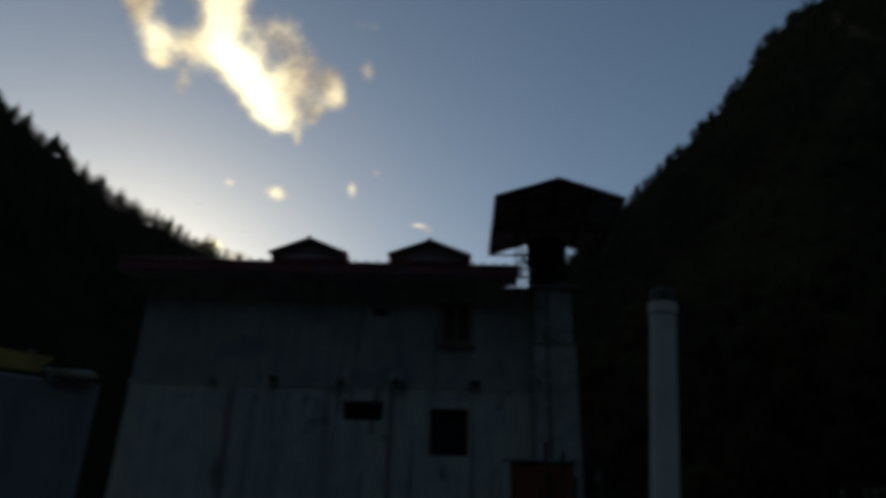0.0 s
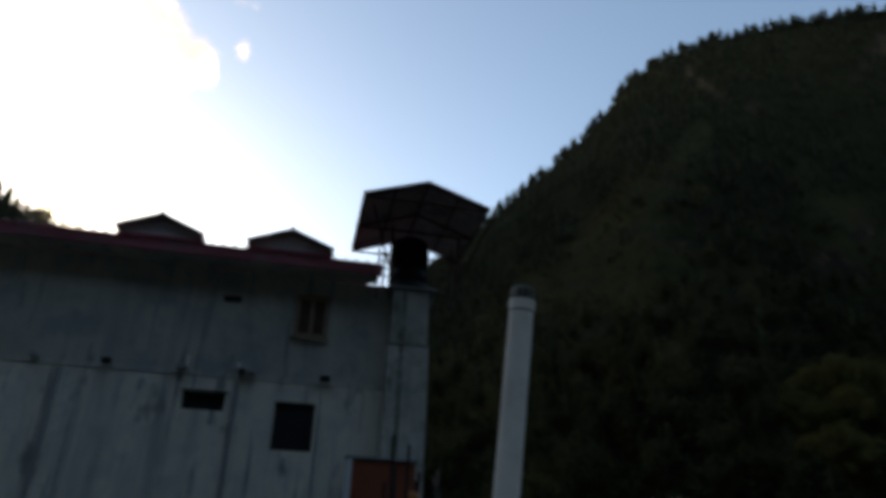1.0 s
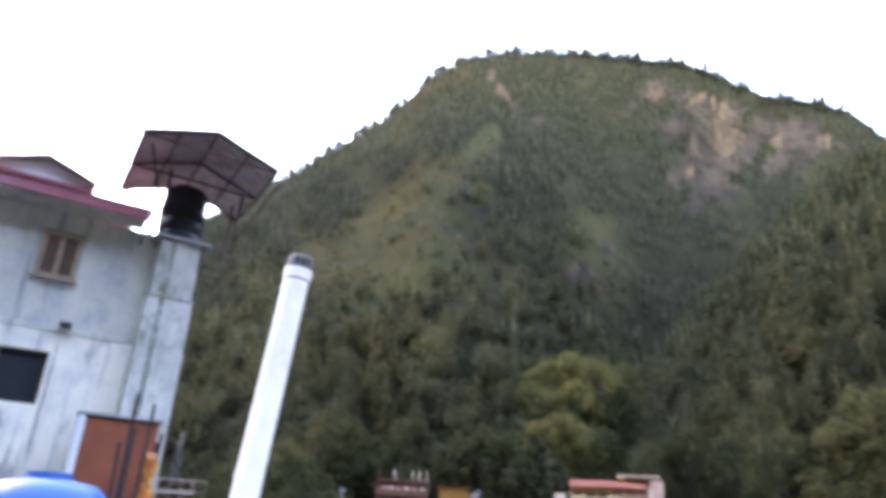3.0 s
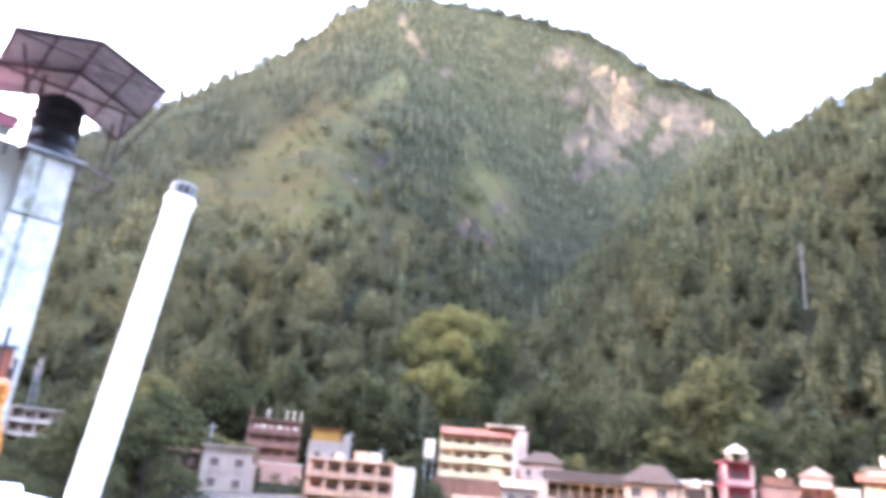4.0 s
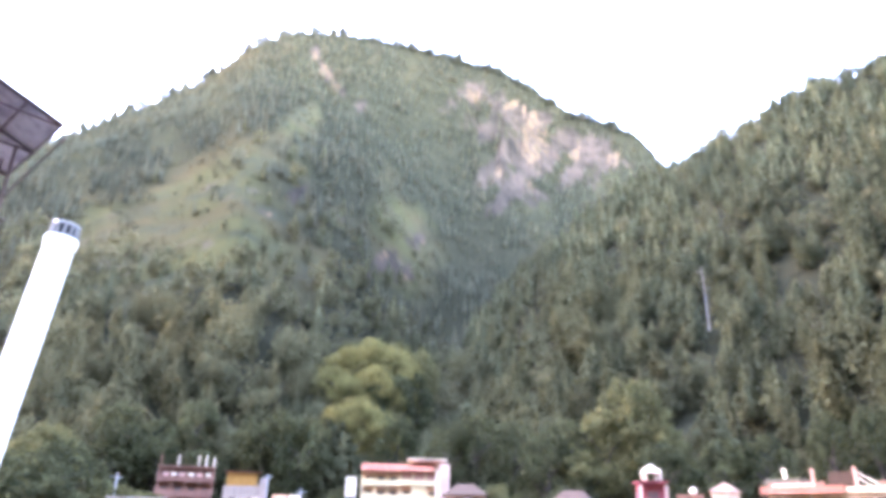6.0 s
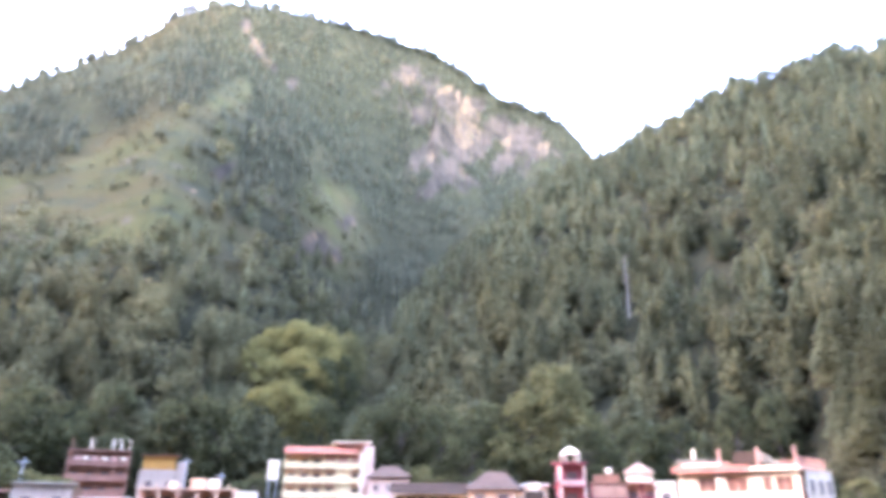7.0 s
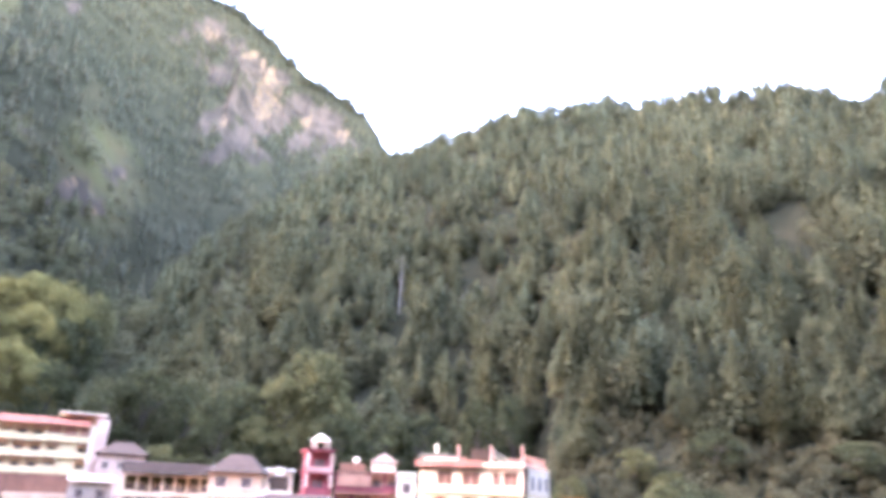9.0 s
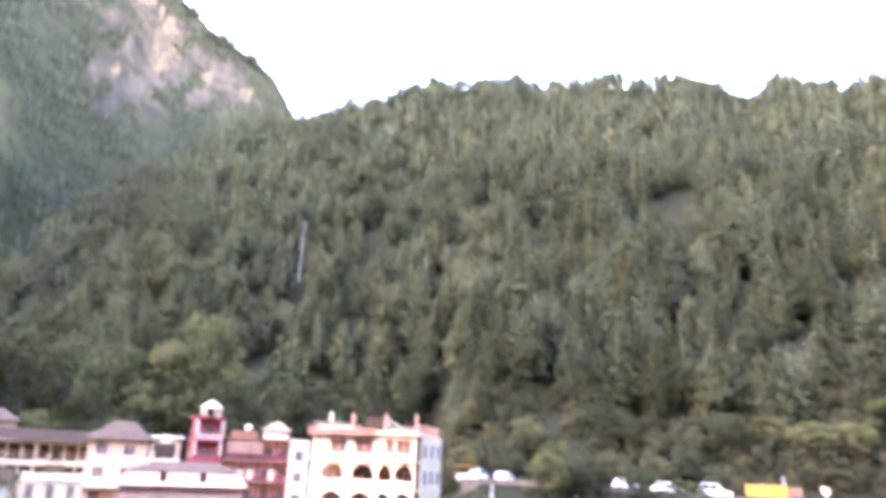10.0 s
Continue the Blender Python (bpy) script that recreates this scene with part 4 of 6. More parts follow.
tube(bm, (-0.9, 0.02, 15.1), (1.3, 0.1, 15.3), 0.03, n=6)
part("frame", bm, M_STEEL, shed)
bm = boxm(0.5, 1.4, 0.0, 0.35, 15.2, 15.26)
part("side_sheet", bm, M_YELLOW, shed)
bm = boxm(-1.4, 1.5, 0.3, 3.0, -3, 15.1, 0.02)
part("wall", bm, M_CONC, shed)

# ------------------------------------------------------------------ the rooftop that the view is taken from
roof_top = boxm(-7, 6, -9, 7.4, 10.1, 10.4)
box(roof_top, -6.9, 5.9, -8.9, 7.3, -3, 10.09)
tagged(part("rooftop", roof_top, M_CONC), "grey concrete roof terrace", "terrace", kind="structure")

pipe = thing("vent_pipe", "tall leaning white plastic vent pipe with a slotted cowl", "pipe")
foot, top = Vector((0.862, 3.485, 10.4)), Vector((1.100, 3.398, 13.260))
bm = bmesh.new()
tube(bm, foot, top, 0.067, n=32)
part("tube", bm, M_PVC, pipe, smooth=False)
ax = (top - foot).normalized()
bm = bmesh.new()
tube(bm, top - ax * 0.045, top + ax * 0.012, 0.072, n=32)
part("collar", bm, M_PVC, pipe, "greyish socket collar")
bm = bmesh.new()
tube(bm, top - ax * 0.012, top + ax * 0.002, 0.075, n=32)
part("collar_rib", bm, M_PVC, pipe)
# a thin dark ring added to draw the dark gap line below the collar
bm = bmesh.new()
tube(bm, top - ax * 0.056, top - ax * 0.046, 0.069, n=32)
part("collar_seal", bm, M_COWL, pipe, "thin dark ring for the gap under the collar")
cowl = bmesh.new()
tube(cowl, top + ax * 0.075, top + ax * 0.086, 0.067, 0.062, n=24)
tube(cowl, top + ax * 0.086, top + ax * 0.096, 0.062, 0.035, n=24)
cowl = part("cowl", cowl, M_COWL, pipe, "grey slotted vent cowl")
# a solid black core stands in for the shade inside the cowl
bm = bmesh.new()
tube(bm, top + ax * 0.013, top + ax * 0.074, 0.05, n=20)
part("cowl_core", bm, M_DARK, cowl, "black core standing in for the shade behind the slots")
q = ax.to_track_quat("Z", "Y")
for k in range(12):
    a = k * math.pi / 6
    o = q @ Vector((0.06 * math.cos(a), 0.06 * math.sin(a), 0))
    bm = bmesh.new()
    tube(bm, top + o, top + o + ax * 0.08, 0.007, n=5)
    part("bar", bm, M_COWL, cowl)
bm = bmesh.new()
tube(bm, foot - ax * 0.03, foot + ax * 0.06, 0.10, n=24)
part("base_socket", bm, M_PVC, pipe)
bx, by = at(3.0, 6.3)
water_tank("water_tank", "blue plastic water tank on the roof terrace", bx, by, 10.4, 0.5, 1.88, M_BLUE, 3)
bx, by = at(10.2, 4.0)
water_tank("water_tank", "white plastic water tank on the roof terrace", bx, by, 10.4, 0.42, 1.42, M_WTANK, 3)
rebar = thing("starter_bars", "bundle of dark steel starter bars rising from a column stub", "rebar")
rx, ry = at(8.3, 6.9)
part("stub", boxm(rx - 0.15, rx + 0.15, ry - 0.15, ry + 0.15, 10.4, 11.2, 0.01), M_CONC, rebar)
for dx, dy, h, lx in ((-0.09, -0.09, 13.03, -0.02), (0.02, -0.10, 12.95, 0.03), (-0.05, 0.06, 12.75, 0.0), (0.09, 0.05, 12.72, 0.10), (-0.11, 0.0, 12.6, -0.05)):
    bm = bmesh.new()
    tube(bm, (rx + dx, ry + dy, 11.1), (rx + dx + lx, ry + dy, h), 0.016, n=6)
    part("bar", bm, M_REBAR, rebar)


def hung_cloth(x, y, z0, z1, wide):
    """A cloth knotted round a bar: folds run down and widen towards the hem."""
    bm = bmesh.new()
    rows, n, rng = 26, 40, random.Random(4)
    ring = []
    for k in range(rows):
        u = k / (rows - 1)
        rad = wide * (0.45 + 0.75 * u) * (1 - 0.35 * math.exp(-((u - 0.20) / 0.07) ** 2)) * (1 + 0.12 * math.sin(17 * u))
        ring.append([bm.verts.new((x + rad * (1 + 0.30 * math.sin(5 * a + 6 * u) + 0.10 * math.sin(11 * a - 9 * u)) * math.cos(a) + 0.03 * u, y + rad * (1 + 0.28 * math.sin(4 * a + u)) * math.sin(a),
                                   z1 + (z0 - z1) * u + rng.uniform(-0.01, 0.01))) for a in (2 * math.pi * i / n for i in range(n))])
    for a, b in zip(ring, ring[1:]):
        for i in range(n):
            bm.faces.new((a[i], b[i], b[(i + 1) % n], a[(i + 1) % n]))
    bm.faces.new(ring[0])
    return bm


cx, cy = at(9.35, 6.8)
cloth = tagged(part("hanging_cloth", hung_cloth(cx, cy, 11.35, 12.52, 0.085), M_CLOTH, smooth=True), "glossy orange and gold cloth tied to a steel bar", "cloth")
bm = bmesh.new()
tube(bm, (cx, cy, 10.4), (cx + 0.02, cy, 12.62), 0.015, n=6)
part("bar", bm, M_REBAR, cloth)

# ------------------------------------------------------------------ the town across the river
PAINT = {
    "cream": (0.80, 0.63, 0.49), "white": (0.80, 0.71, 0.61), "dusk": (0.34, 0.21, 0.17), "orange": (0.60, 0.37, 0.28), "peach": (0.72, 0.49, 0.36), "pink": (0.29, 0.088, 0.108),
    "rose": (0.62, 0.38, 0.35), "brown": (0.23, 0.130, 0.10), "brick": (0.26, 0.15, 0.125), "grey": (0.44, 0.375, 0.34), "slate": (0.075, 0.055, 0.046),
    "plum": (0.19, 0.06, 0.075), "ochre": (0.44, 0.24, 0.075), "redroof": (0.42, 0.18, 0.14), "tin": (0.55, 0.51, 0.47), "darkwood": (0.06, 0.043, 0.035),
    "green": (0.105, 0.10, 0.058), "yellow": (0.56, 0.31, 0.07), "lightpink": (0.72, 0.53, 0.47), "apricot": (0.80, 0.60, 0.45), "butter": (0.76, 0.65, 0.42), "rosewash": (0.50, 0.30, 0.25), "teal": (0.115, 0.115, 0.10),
}
COAT_SCALE = (0.80, 0.70, 0.575)        # scales every coat darker and warmer, to offset the bright bluish skylight
PAINT = {k: tuple(c * d for c, d in zip(v, COAT_SCALE)) for k, v in PAINT.items()}
P = {k: mat(k + "_paint", v, 0.9, spec=0.03, var=0.14, scale=1.8, fine=6, bump=0.05, streak=tuple(c * 0.72 for c in v)) for k, v in PAINT.items()}


def town_thing(name, label, category, az, r, z, turn=0.0):
    x, y = at(az, r)
    return thing(name, label, category, pose(x, y, z, 0, 0, -az + turn))


def one_mesh(name, bm, material):
    me = bpy.data.meshes.new(name)
    bm.to_mesh(me)
    bm.free()
    me.materials.append(material)
    return me


def window_mesh(w, h, frame_paint):
    """The meshes of a framed window that stands proud of its wall: frame, dark pane behind it, and sill."""
    bm = bmesh.new()
    frame_ring(bm, -w / 2, w / 2, -0.07, 0.03, 0, h, 0.07, 0.06)
    return (one_mesh("window", bm, frame_paint), one_mesh("pane", boxm(-w / 2 + 0.05, w / 2 - 0.05, -0.015, 0.01, 0.05, h - 0.05), M_PANE),
            one_mesh("sill", boxm(-w / 2 - 0.08, w / 2 + 0.08, -0.14, 0.02, -0.07, -0.003), frame_paint))


def add_windows(parent, meshes, spots):
    for x, y, z, rz in spots:
        w = share("window", meshes[0], parent, x, y, z, rz)
        share("pane", meshes[1], w)
        share("sill", meshes[2], w)


def hip_roof(bm, w, d, z, rise, over=0.5, ridge=0.4):
    x, y0, y1 = w / 2 + over, -over, d + over
    rx = w / 2 * ridge
    lo = [bm.verts.new(p) for p in ((-x, y0, z), (x, y0, z), (x, y1, z), (-x, y1, z))]
    un = [bm.verts.new(p) for p in ((-x, y0, z - 0.12), (x, y0, z - 0.12), (x, y1, z - 0.12), (-x, y1, z - 0.12))]
    hi = [bm.verts.new((-rx, d / 2, z + rise)), bm.verts.new((rx, d / 2, z + rise))]
    bm.faces.new((lo[0], lo[1], hi[1], hi[0])), bm.faces.new((lo[2], lo[3], hi[0], hi[1]))
    bm.faces.new((lo[1], lo[2], hi[1])), bm.faces.new((lo[3], lo[0], hi[0]))
    bm.faces.new(un[::-1])
    for i in range(4):
        bm.faces.new((un[i], un[(i + 1) % 4], lo[(i + 1) % 4], lo[i]))


def plain_house(label, az, r, z, w, d, storeys, sh, bays, wall, trim, roof="flat", roof_paint=None, turn=0.0, rise=1.4, win=(1.1, 1.2), side=2, sunk=4.0, name="house"):
    """A house with a framed window in each bay of each storey, floor bands, and a flat, hipped or tin roof."""
    t = town_thing(name, label, "house", az, r, z, turn)
    h = storeys * sh
    part("wall", boxm(-w / 2, w / 2, 0, d, -sunk, h), P[wall], t)
    for k in range(1, storeys + (roof == "flat")):
        part("floor_band", boxm(-w / 2 - 0.12, w / 2 + 0.12, -0.12, d + 0.12, k * sh - 0.1, k * sh + 0.08), P[trim], t)
    meshes = window_mesh(win[0], win[1], P[trim])
    spots = [(-w / 2 + w * (b + 0.5) / bays, -0.02, k * sh + 0.85, 0) for k in range(storeys) for b in range(bays)]
    spots += [(s * (w / 2 + 0.02), d * (b + 0.5) / side, k * sh + 0.85, s * 90) for s in (-1, 1) for k in range(storeys) for b in range(side)]
    add_windows(t, meshes, spots)
    if roof == "hip":
        bm = bmesh.new()
        hip_roof(bm, w, d, h + 0.02, rise)
        part("roof", bm, P[roof_paint], t)
    elif roof == "tin":
        bm = bmesh.new()
        vs = [bm.verts.new(p) for p in ((-w / 2 - 0.4, -0.6, h + 0.1), (w / 2 + 0.4, -0.6, h + 0.1), (w / 2 + 0.4, d + 0.4, h + 0.1 + rise), (-w / 2 - 0.4, d + 0.4, h + 0.1 + rise))]
        bm.faces.new(vs)
        bmesh.ops.solidify(bm, geom=bm.faces[:], thickness=0.08)
        part("roof", bm, P[roof_paint], t)
    else:
        for a in (boxm(-w / 2, w / 2, 0, 0.15, h + 0.09, h + 0.7), boxm(-w / 2, -w / 2 + 0.15, 0.16, d, h + 0.09, h + 0.7), boxm(w / 2 - 0.15, w / 2, 0.16, d, h + 0.09, h + 0.7)):
            part("parapet", a, P[wall], t)
    return t


def veranda_house(label, az, r, z, w, d, storeys, sh, bays, wall, trim, back, turn=0.0, solid=0.9, deep=1.3, sunk=4.0, name="hotel", fins=""):
    """A block with an open veranda on each storey: slabs, parapets, piers, and doors and windows on the wall behind.
    fins: the paint of slanting divider walls between the balconies."""
    t = town_thing(name, label, "building", az, r, z, turn)
    h = storeys * sh
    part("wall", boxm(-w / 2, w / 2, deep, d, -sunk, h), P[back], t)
    part("plinth", boxm(-w / 2, w / 2, 0, deep - 0.01, -sunk, -0.1), P[wall], t)
    meshes = window_mesh(w / bays * 0.5, sh * 0.5, P[trim])
    pier = slab = None
    for k in range(storeys + 1):
        bm = boxm(-w / 2 - 0.15, w / 2 + 0.15, -0.12, d + 0.1, k * sh - 0.14, k * sh + 0.1)
        part("floor_slab", bm, P[trim], t)
        if k == storeys:
            continue
        zb, zt = k * sh + 0.1, (k + 1) * sh - 0.14
        for b in range(bays):
            x0 = -w / 2 + w * b / bays + 0.14
            x1 = -w / 2 + w * (b + 1) / bays - 0.14
            part("parapet", boxm(x0, x1, 0.02, 0.14, zb, zb + solid * (0.85 + 0.3 * ((b * 7 + k * 3) % 3 == 0))), P[wall], t)
        for b in range(bays + 1):
            x = -w / 2 + w * b / bays
            bm = boxm(x - 0.14, x + 0.14, 0.0, 0.26, zb, zt)
            part("pier", bm, P[wall], t)
            if fins and b < bays:
                bm = bmesh.new()
                vs = [bm.verts.new((x + q, yy, zz)) for q in (0.15, 0.27) for yy, zz in ((0.3, zb), (-0.55, zb), (-0.55, zb + 0.7), (0.3, zt))]
                bm.faces.new(vs[3::-1]), bm.faces.new(vs[4:])
                for i in range(4):
                    j = (i + 1) % 4
                    bm.faces.new((vs[i], vs[j], vs[4 + j], vs[4 + i]))
                part("divider", bm, P[fins], t, "slanting pale balcony divider")
        add_windows(t, meshes, [(-w / 2 + w * (b + 0.5) / bays, deep - 0.02, zb + 0.25, 0) for b in range(bays)])
    side = window_mesh(1.1, 1.25, P[trim])
    add_windows(t, side, [(s * (w / 2 + 0.02), deep + (d - deep) * (b + 0.5) / 3, k * sh + 0.9, s * 90) for s in (-1, 1) for k in range(storeys) for b in range(3)])
    return t


def loc(ob, name, x0, x1, y0, y1, z0, z1, paint, label="", bevel=0.0):
    return part(name, boxm(x0, x1, y0, y1, z0, z1, bevel), P[paint] if isinstance(paint, str) else paint, ob, label)


# terraced block by the bend, seen past the tower
veranda_house("dull grey terraced block of three open storeys", 11.6, 150, 12.2, 11, 9, 3, 2.45, 5, "grey", "tin", "dusk", turn=8, solid=0.4)
plain_house("small white house beside the terraced block", 7.6, 140, 12.0, 6, 6, 2, 2.8, 2, "white", "white", "tin", "tin", rise=0.8)
# low dark house and the grey house
plain_house("low dark timber house with a brown roof", 21.9, 121, 8.4, 6.4, 5, 2, 2.7, 3, "darkwood", "brown", "tin", "brown", rise=0.6)
g = plain_house("grey two-storey house with a pale flat roof", 25.5, 115, 8.2, 7.4, 7, 2, 3.05, 2, "grey", "grey", "flat", win=(1.3, 1.3))
loc(g, "roof_edge", -4.1, 4.3, -0.5, 7.3, 6.82, 7.0, "tin", "pale blue-white roof edge")
loc(g, "stair", 3.75, 4.5, 0.5, 3.0, -4, 4.6, "grey")
# unfinished dark red block
b = veranda_house("unfinished dark red block with bare columns on top", 28.7, 139, 13.9, 9.6, 8, 3, 2.5, 4, "brick", "brick", "brown", solid=0.8, deep=0.9)
for x in (-4.6, -1.6, 1.9, 3.2, 4.6):
    loc(b, "column", x - 0.13, x + 0.13, 0.1, 0.36, 7.62, 9.5, "white" if x > -2 else "brown", "bare concrete starter column")
for k, x in enumerate((-3.9, -2.6, -1.2, 0.4, 1.8, 3.4)):
    loc(b, "laundry", x, x + 0.9, -0.16, -0.13, 5.75 + 0.1 * (k % 2), 6.4, "white" if k % 2 else "rose")
loc(b, "lower_terrace", -2.0, 6.0, -3.6, -0.2, -4, -0.9, "peach")
loc(b, "terrace_wall", -2.0, 6.0, -3.75, -3.62, -4, -0.5, "rosewash")
loc(b, "terrace_coping", -2.1, 6.1, -3.8, -3.55, -0.49, -0.3, "white", "white terrace coping")
# small grey house with an orange sheet upper storey
y = plain_house("small grey house with an orange sheet attic", 32.9, 138, 14.4, 6.8, 6, 1, 3.2, 2, "grey", "grey", "flat")
loc(y, "attic", -3.0, 2.6, 0.2, 5, 3.95, 6.3, "ochre", "bright orange corrugated sheets")
loc(y, "attic_roof", -3.4, 3.2, -0.3, 5.4, 6.31, 6.45, "brown")
loc(y, "tank_stand", 2.9, 4.4, 1, 3, -4, 5.4, "grey")
# orange veranda hotel with white stair tower
o = veranda_house("orange-pink veranda hotel of four storeys", 35.0, 105, 4.7, 12.4, 9, 4, 2.42, 5, "orange", "peach", "rosewash", turn=-6, solid=0.62, deep=1.1, fins="peach")
loc(o, "stair_tower", 6.4, 9.3, -0.6, 7, -4, 9.4, "white", "plain white stair tower")
for xx, wx, hx, tone in ((-2.6, 0.8, 0.9, "white"), (0.2, 1.9, 1.3, "peach"), (2.5, 1.5, 1.3, "white")):
    loc(o, "roof_room", xx, xx + wx, 1.2, 3.2, 9.79, 9.79 + hx, tone)
for k in range(8):
    loc(o, "roof_post", -5.8 + 1.6 * k, -5.66 + 1.6 * k, 0.3, 0.44, 9.79, 10.4, "peach")
sg = town_thing("sign_board", "blank white sign board on posts above the roofs", "sign", 41.15, 124, 12.0)
loc(sg, "board", -0.95, 0.85, 0, 0.12, 4.4, 7.6, "white")
for x in (-0.7, 0.6):
    loc(sg, "post", x, x + 0.14, 0.14, 0.28, -3, 7.4, M_STEEL)
# cream hotel with a red roof
h = veranda_house("cream three-storey hotel with a red roof edge", 45.0, 136, 13.9, 14.4, 10, 3, 2.6, 6, "butter", "butter", "peach", solid=0.85, deep=0.9)
for k in range(3):
    loc(h, "closed_bay", 2.3 if k < 2 else 0.3, 4.7 if k < 2 else 6.6, 0.27, 0.5, k * 2.6 + 0.1, k * 2.6 + 2.4, "butter" if k < 2 else "rosewash", "walled-up veranda bay")
bm = bmesh.new()
vs = [bm.verts.new(p) for p in ((-7.5, -0.7, 7.75), (6.4, -0.7, 7.75), (6.4, 4.5, 9.3), (-7.5, 4.5, 9.3))]
bm.faces.new(vs)
bmesh.ops.solidify(bm, geom=bm.faces[:], thickness=0.1)
part("roof", bm, P["redroof"], h, "faded red sheet roof")
loc(h, "roof_room", 2.4, 8.6, 4.6, 9, 7.9, 10.0, "rose")
loc(h, "roof_deck", 1.4, 9.0, 2.6, 9.6, 10.02, 10.3, "white", "white roof deck")
loc(h, "stair_tower", 7.38, 9.4, 0.8, 8.5, -4, 9.2, "lightpink")
loc(h, "corner_pier", 6.7, 7.35, -0.35, 0.9, -4, 7.7, "white")
rw = town_thing("retaining_wall", "long reddish-brown retaining wall below the hotel", "wall", 45.1, 128, 9.3)
loc(rw, "wall", -7.8, 7.4, 0, 1.0, -4, 4.3, "brown")
loc(rw, "lower_wall", -4.2, 7.4, -2.6, -0.1, -4, 1.5, "peach")
for x in (-6.2, -3.4, -0.4, 2.6, 5.4):
    loc(rw, "buttress", x, x + 0.4, -0.14, -0.01, -4, 4.2, "brown")
# pink-white cottages right of the hotel
plain_house("small white house with a dusky hipped roof", 50.2, 130, 14.0, 7.2, 6, 1, 3.3, 3, "lightpink", "white", "hip", "slate", rise=2.0)
plain_house("low shed with a bright white tin roof", 48.5, 112, 9.6, 5.4, 5, 1, 3.0, 2, "grey", "grey", "tin", "tin", rise=1.0)
# long cream and green row
lr = veranda_house("long two-storey cream row with green verandas and a grey roof", 53.7, 106, 8.4, 11.4, 8, 2, 2.7, 7, "cream", "cream", "green", turn=4, solid=0.5, deep=0.9, name="row_house")
bm = bmesh.new()
vs = [bm.verts.new(p) for p in ((-6.2, -0.9, 5.6), (6.0, -0.9, 5.6), (6.0, 5, 7.3), (-6.2, 5, 7.3))]
bm.faces.new(vs)
bmesh.ops.solidify(bm, geom=bm.faces[:], thickness=0.1)
part("roof", bm, P["slate"], lr, "long dull grey sheet roof")
lc = plain_house("low cream house with wide windows", 54.6, 84, 4.4, 5.6, 6, 2, 2.7, 3, "cream", "cream", "flat", win=(0.8, 1.5))
loc(lc, "roof_hut", -0.9, 1.0, 1, 3, 6.1, 6.9, "green")
plain_house("house with a blue-grey sheet roof", 50.4, 82, 4.0, 4.6, 6, 2, 2.8, 2, "white", "white", "tin", "slate", rise=1.0)
# house with a big dark hipped roof
hr = plain_house("brown and white house with a dark hipped roof", 58.3, 97, 6.2, 6.4, 7, 3, 2.75, 2, "peach", "white", "hip", "slate", rise=2.4, win=(1.4, 1.4), turn=-10)
loc(hr, "side_wing", 3.3, 7.0, 0.2, 6, -4, 6.2, "white", "plain white side wing")
loc(hr, "roof_hut", 4.2, 6.4, 3.2, 5.6, 6.22, 8.1, "slate", "dark roof hut")
loc(hr, "wing_tank", 4.7, 5.8, 3.6, 4.8, 8.12, 9.2, "white", "small white tank")
loc(hr, "balcony", -3.0, 0.9, -1.2, -0.13, 2.6, 3.6, "white")
plain_house("small cream house among the trees", 61.6, 118, 12.6, 4.6, 5, 1, 2.8, 2, "cream", "white", "tin", "tin", rise=0.5)
# wide house with a broad grey hipped roof and two roof vents
wh = plain_house("wide pinkish house with a cream attic and brown hipped roof", 63.3, 82, 5.2, 12.4, 10, 2, 1.6, 5, "peach", "rose", "flat", win=(1.5, 0.7))
loc(wh, "frieze", -6.2, 6.2, -0.02, 0.9, 3.3, 4.36, "rose", "dusty pink wall under the eaves")
bm = bmesh.new()
ring = [[bm.verts.new(p) for p in ((-w, y0, z), (w, y0, z), (w, y1, z), (-w, y1, z))] for w, y0, y1, z in ((6.7, -0.6, 10.0, 4.38), (5.8, 0.75, 9.3, 5.86))]
bm.faces.new(ring[0][::-1]), bm.faces.new(ring[1])
for i in range(4):
    bm.faces.new((ring[0][i], ring[0][(i + 1) % 4], ring[1][(i + 1) % 4], ring[1][i]))
part("lower_roof", bm, P["rosewash"], wh, "pale dusty pink lower slope of the roof")
bm = bmesh.new()
hip_roof(bm, 11.2, 8.4, 5.87, 1.0, over=0.3, ridge=0.6)
bmesh.ops.translate(bm, verts=bm.verts, vec=(0, 0.9, 0))
part("roof", bm, P["slate"], wh, "broad dull brown hipped roof")
for x in (-2.1, 1.9):
    v = part("roof_vent", boxm(x - 0.3, x + 0.3, -0.2, 0.8, 4.45, 5.55), M_DARK, wh, "dark little attic dormer")
    bm = bmesh.new()
    prism(bm, [(x - 0.42, 5.56), (x + 0.42, 5.56), (x, 5.95)], -0.3, 1.4)
    part("cap", bm, P["slate"], v)
# pink tower house
pt = town_thing("tower_house", "narrow pink tower house with a white pyramid kiosk on top", "building", 64.7, 113, 6.0, 14)
pt.scale = (0.86, 0.86, 1.0)
loc(pt, "wall", -2.1, 2.1, 0.9, 4.4, -4, 12.6, "pink")
